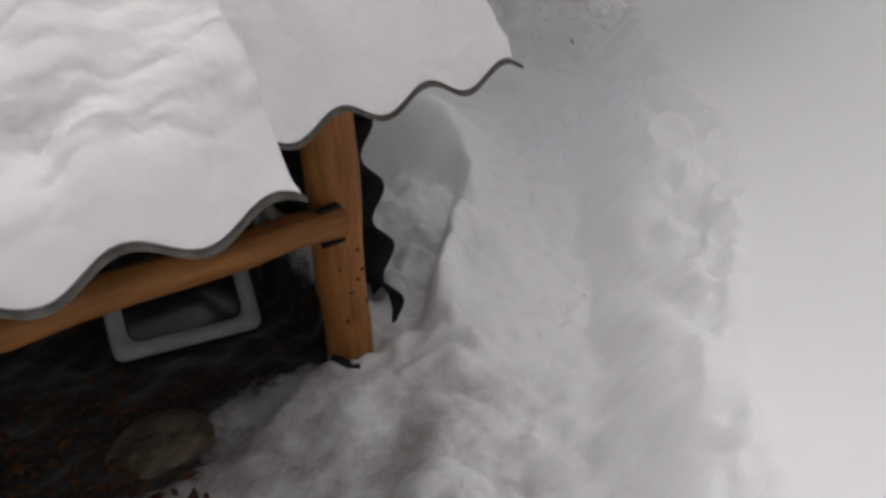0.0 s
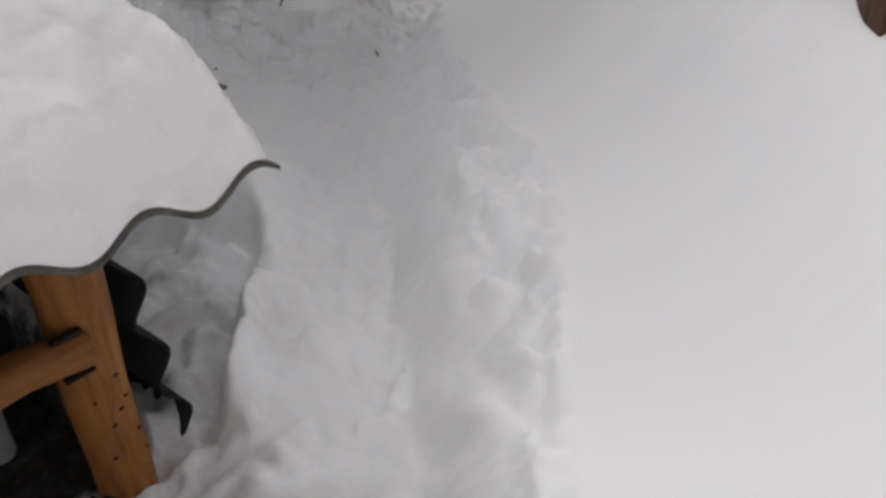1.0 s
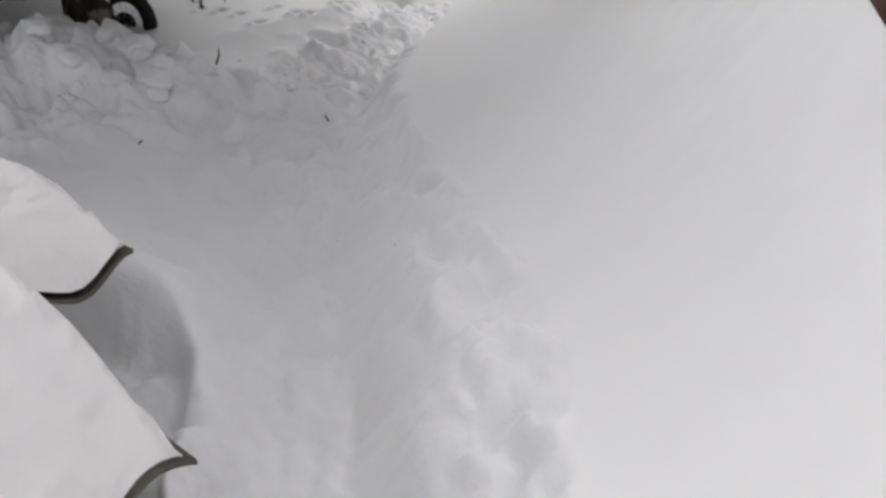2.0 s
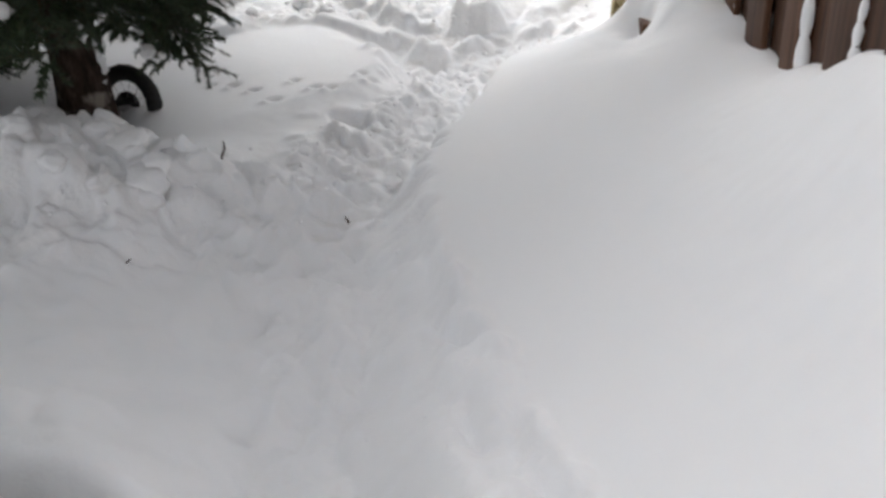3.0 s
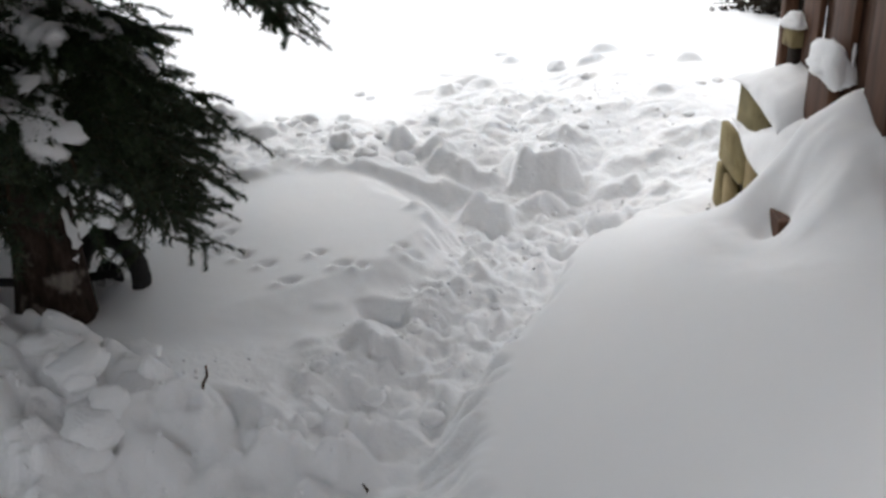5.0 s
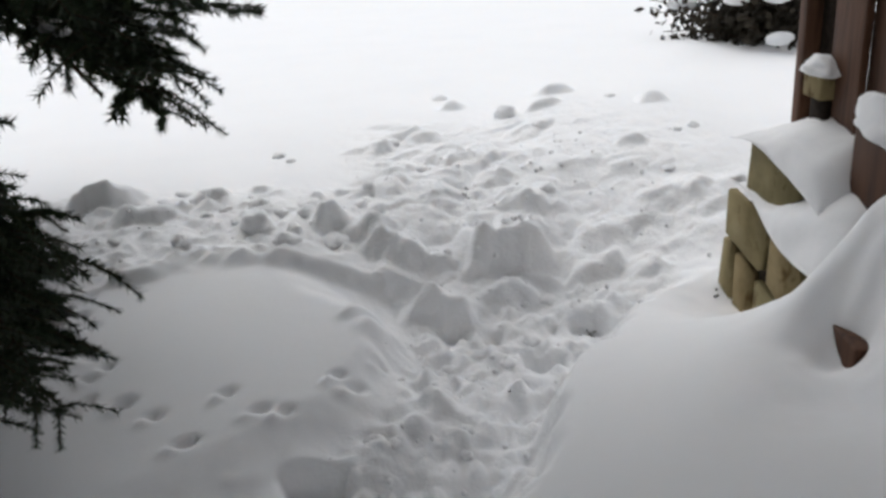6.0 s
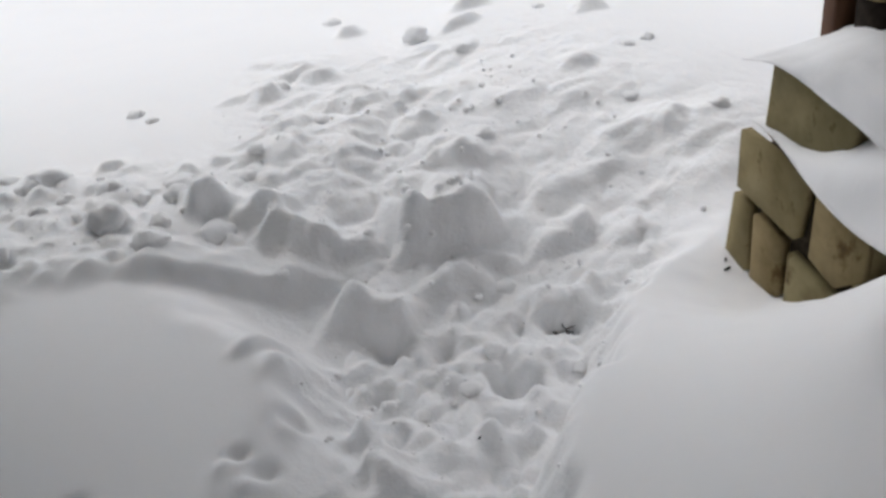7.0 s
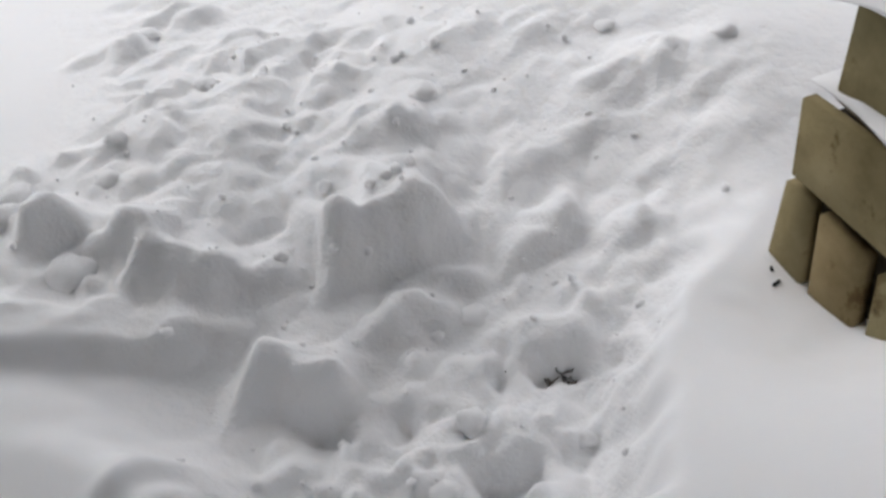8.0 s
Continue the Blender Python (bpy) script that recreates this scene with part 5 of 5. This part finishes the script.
# heap before the tree
for _ in range(60):
    x, y = r7.uniform(-1.15, 0.2), r7.uniform(4.85, 5.50)
    if r7.uniform() > 1.2 - abs(x + 0.55):
        continue
    w = 0.05 + 0.10 * r7.uniform() ** 1.6
    clod(x, y, w, w * r7.uniform(0.6, 0.9), int(r7.integers(14)), r7.uniform(0, 360), label="rounded clod in a heap of shovelled snow", sink=0.66)
# crumbs along the trodden way
for _ in range(26):
    y = r7.uniform(5.1, 6.7)
    x = r7.uniform(EDGE_L(y), EDGE_R(y) - 0.06)
    w = r7.uniform(0.025, 0.065)
    clod(x, y, w, w * r7.uniform(0.5, 0.8), int(r7.integers(14)), r7.uniform(0, 360), label="small crumb of trodden snow")


# fine crumbs strewn over the broken snow
cv, cf = [], []
bm = bmesh.new()
bmesh.ops.create_icosphere(bm, subdivisions=1, radius=1.0)
ball_v, ball_f = np.array([v.co for v in bm.verts]), [tuple(v.index for v in f.verts) for f in bm.faces]
bm.free()
for count, x0, x1, y0, y1, r0, r1 in ((150, 1.0, 2.2, 6.5, 7.8, 0.004, 0.018), (260, 0.5, 1.9, 5.2, 6.7, 0.004, 0.015), (130, -1.1, 0.7, 4.8, 5.5, 0.004, 0.012), (90, -0.3, 1.0, 6.85, 7.6, 0.004, 0.014),
                                      (70, -0.6, 1.0, 7.3, 8.6, 0.006, 0.016), (120, 0.35, 0.98, 2.1, 4.8, 0.003, 0.009)):
    px, py = r7.uniform(x0, x1, count), r7.uniform(y0, y1, count)
    keep = trodden(px, py) > r7.uniform(0.2, 0.9, count)
    pz = ground_z(px.copy(), py.copy())
    for x, y, z in zip(px[keep], py[keep], pz[keep]):
        size = r0 + (r1 - r0) * r7.uniform() ** 2.5
        shape = ball_v * (size * r7.uniform(0.6, 1.2, 3)) * r7.uniform(0.8, 1.15, (len(ball_v), 1))
        o = len(cv)
        cv += [(x + p[0], y + p[1], z + p[2] + 0.2 * size) for p in shape]
        cf += [tuple(i + o for i in f) for f in ball_f]
tagged(piece("snow_crumbs", cv, cf, SNOW), "fine crumbs of broken snow strewn over the trodden way", "snow", kind="stuff")

# ---- things under the shed roof ----
tv = thing("television_set", SHED @ pose(-0.315, 0.41, 0.30, -38, 5, -8) @ Matrix.Scale(0.93, 4), "old grey television with a dark screen under the shed", "television")
bm = box_bm(0, 0.06, 0.14, 0.46, 0.12, 0.28, 0.03, 3)
part("case", bm, BLACKPAINT, tv, "black plastic case")
bm = bmesh.new()
loops = []
for w, h, y in ((0.225, 0.135, 0.0), (0.22, 0.13, -0.018), (0.178, 0.092, -0.018), (0.172, 0.086, -0.004)):
    row = []
    for cx, cz, a0 in ((1, 1, 0), (-1, 1, 90), (-1, -1, 180), (1, -1, 270)):
        for q in range(5):
            th = radians(a0 + 22.5 * q)
            rr = 0.035
            row.append(bm.verts.new((cx * (w - rr) + rr * math.cos(th), y, 0.14 + cz * (h - rr) + rr * math.sin(th))))
    loops.append(row)
for a, b in zip(loops, loops[1:]):
    for i in range(20):
        bm.faces.new((a[i], a[(i + 1) % 20], b[(i + 1) % 20], b[i]))
part("bezel", bm, GREYPLASTIC, tv, "grey plastic surround")
part("screen", box_bm(0, -0.003, 0.14, 0.35, 0.006, 0.18, 0.002, 1), SCREEN, tv, "dark screen")

basin = thing("enamel_lid", Matrix.Translation((-0.47, 2.40, at_ground(-0.47, 2.40) + 0.004)) @ pose(0, 0, 0, 4, -3, 0), "round rusty beige enamel lid lying on the soil", "lid")
bm = bmesh.new()
rows = []
for rr, zz in ((0.0, 0.030), (0.05, 0.029), (0.10, 0.022), (0.125, 0.012), (0.135, 0.014), (0.142, 0.004), (0.138, 0.0)):
    rows.append([bm.verts.new((rr * math.cos(2 * math.pi * k / 36), rr * math.sin(2 * math.pi * k / 36), zz)) for k in range(36)] if rr else [bm.verts.new((0, 0, zz))])
for k in range(36):
    bm.faces.new((rows[0][0], rows[1][k], rows[1][(k + 1) % 36]))
for a, b in zip(rows[1:], rows[2:]):
    for k in range(36):
        bm.faces.new((a[k], b[k], b[(k + 1) % 36], a[(k + 1) % 36]))
part("disc", bm, ENAMEL, basin)

lv, lf = [], []
r8 = np.random.default_rng(9)
for _ in range(420):
    u, v = r8.uniform(-1.4, -0.50), r8.uniform(-0.40, 0.6)
    p = SHED @ Vector((u, v, 0))
    z = at_ground(p.x, p.y) + 0.006
    a, b = r8.uniform(0, 6.28), r8.uniform(0.015, 0.035)
    ca, sa, tz = math.cos(a), math.sin(a), r8.uniform(0, 0.012)
    o = len(lv)
    lv += [(p.x - b * ca, p.y - b * sa, z), (p.x - 0.4 * b * sa, p.y + 0.4 * b * ca, z + tz), (p.x + b * ca, p.y + b * sa, z + 0.004), (p.x + 0.4 * b * sa, p.y - 0.4 * b * ca, z + tz * 0.5)]
    lf += [(o, o + 1, o + 2), (o, o + 2, o + 3)]
tagged(piece("leaf_litter", lv, lf, LEAF, None, "", False), "dead brown leaves scattered on the shed floor", "leaves", kind="stuff")
for x, y, w, t in ((0.000, 2.555, 0.06, -30), (0.040, 2.525, 0.035, 20), (-0.045, 2.57, 0.045, -45)):
    bk = thing("bark_scrap", pose(x, y, at_ground(x, y) + 0.004, 6, 5, t), "black scrap of bark at the foot of the post", "bark")
    part("flake", box_bm(0, 0, 0, w, w * 0.4, 0.012, 0.003, 1), RUBBER, bk)
for x, y, w, t in ((1.650, 6.395, 0.012, 30), (1.60, 6.49, 0.012, 40),
                   (2.075, 6.30, 0.020, 10), (2.09, 6.33, 0.014, 60), (1.33, 6.10, 0.010, 20), (1.245, 6.21, 0.012, 80)):
    bk = thing("bark_scrap", pose(x, y, at_ground(x, y) + 0.003, 8, -6, t), "small dark scrap of bark lying on the snow", "bark")
    part("flake", box_bm(0, 0, 0, w, w * 0.35, 0.006, 0.002, 1), RUBBER, bk)
# torn dry leaves and twigs in a hollow of the way
heap = thing("dead_leaves", pose(1.685, 6.430, at_ground(1.685, 6.430)), "torn dark dry leaves and twigs lying in a snow hollow", "leaves")
r9 = np.random.default_rng(14)
for k in range(9):
    x, y, w, a = r9.uniform(-0.030, 0.030), r9.uniform(-0.016, 0.016), r9.uniform(0.014, 0.028), r9.uniform(0, 6.28)
    z = at_ground(1.685 + x, 6.430 + y) - at_ground(1.685, 6.430) + 0.001
    bm = bmesh.new()
    bmesh.ops.create_grid(bm, x_segments=5, y_segments=3, size=0.5)
    for v in bm.verts:
        v.co = Vector((v.co.x * w, v.co.y * w * (0.55 - 0.9 * abs(v.co.x) ** 2), 0.3 * w * (2 * v.co.x) ** 2 + 0.15 * w * abs(2 * v.co.y)))
    bmesh.ops.solidify(bm, geom=bm.faces[:], thickness=0.0012)
    bm.transform(pose(x, y, z, r9.uniform(-20, 20), r9.uniform(-20, 20), math.degrees(a)))
    part("leaf", bm, LITTER, heap)
for x, y, ln, a in ((-0.02, 0.004, 0.05, 20), (0.015, -0.008, 0.04, -35), (0.01, 0.012, 0.045, 70)):
    z = at_ground(1.685 + x, 6.430 + y) - at_ground(1.685, 6.430) + 0.006
    c, d = math.cos(radians(a)), math.sin(radians(a))
    tv2, tf2 = tube([(x - ln / 2 * c, y - ln / 2 * d, z), (x, y, z + 0.006), (x + ln / 2 * c, y + ln / 2 * d, z + 0.003)], [0.0022, 0.002, 0.0012], 6)
    piece("twig", tv2, tf2, TWIG, heap)
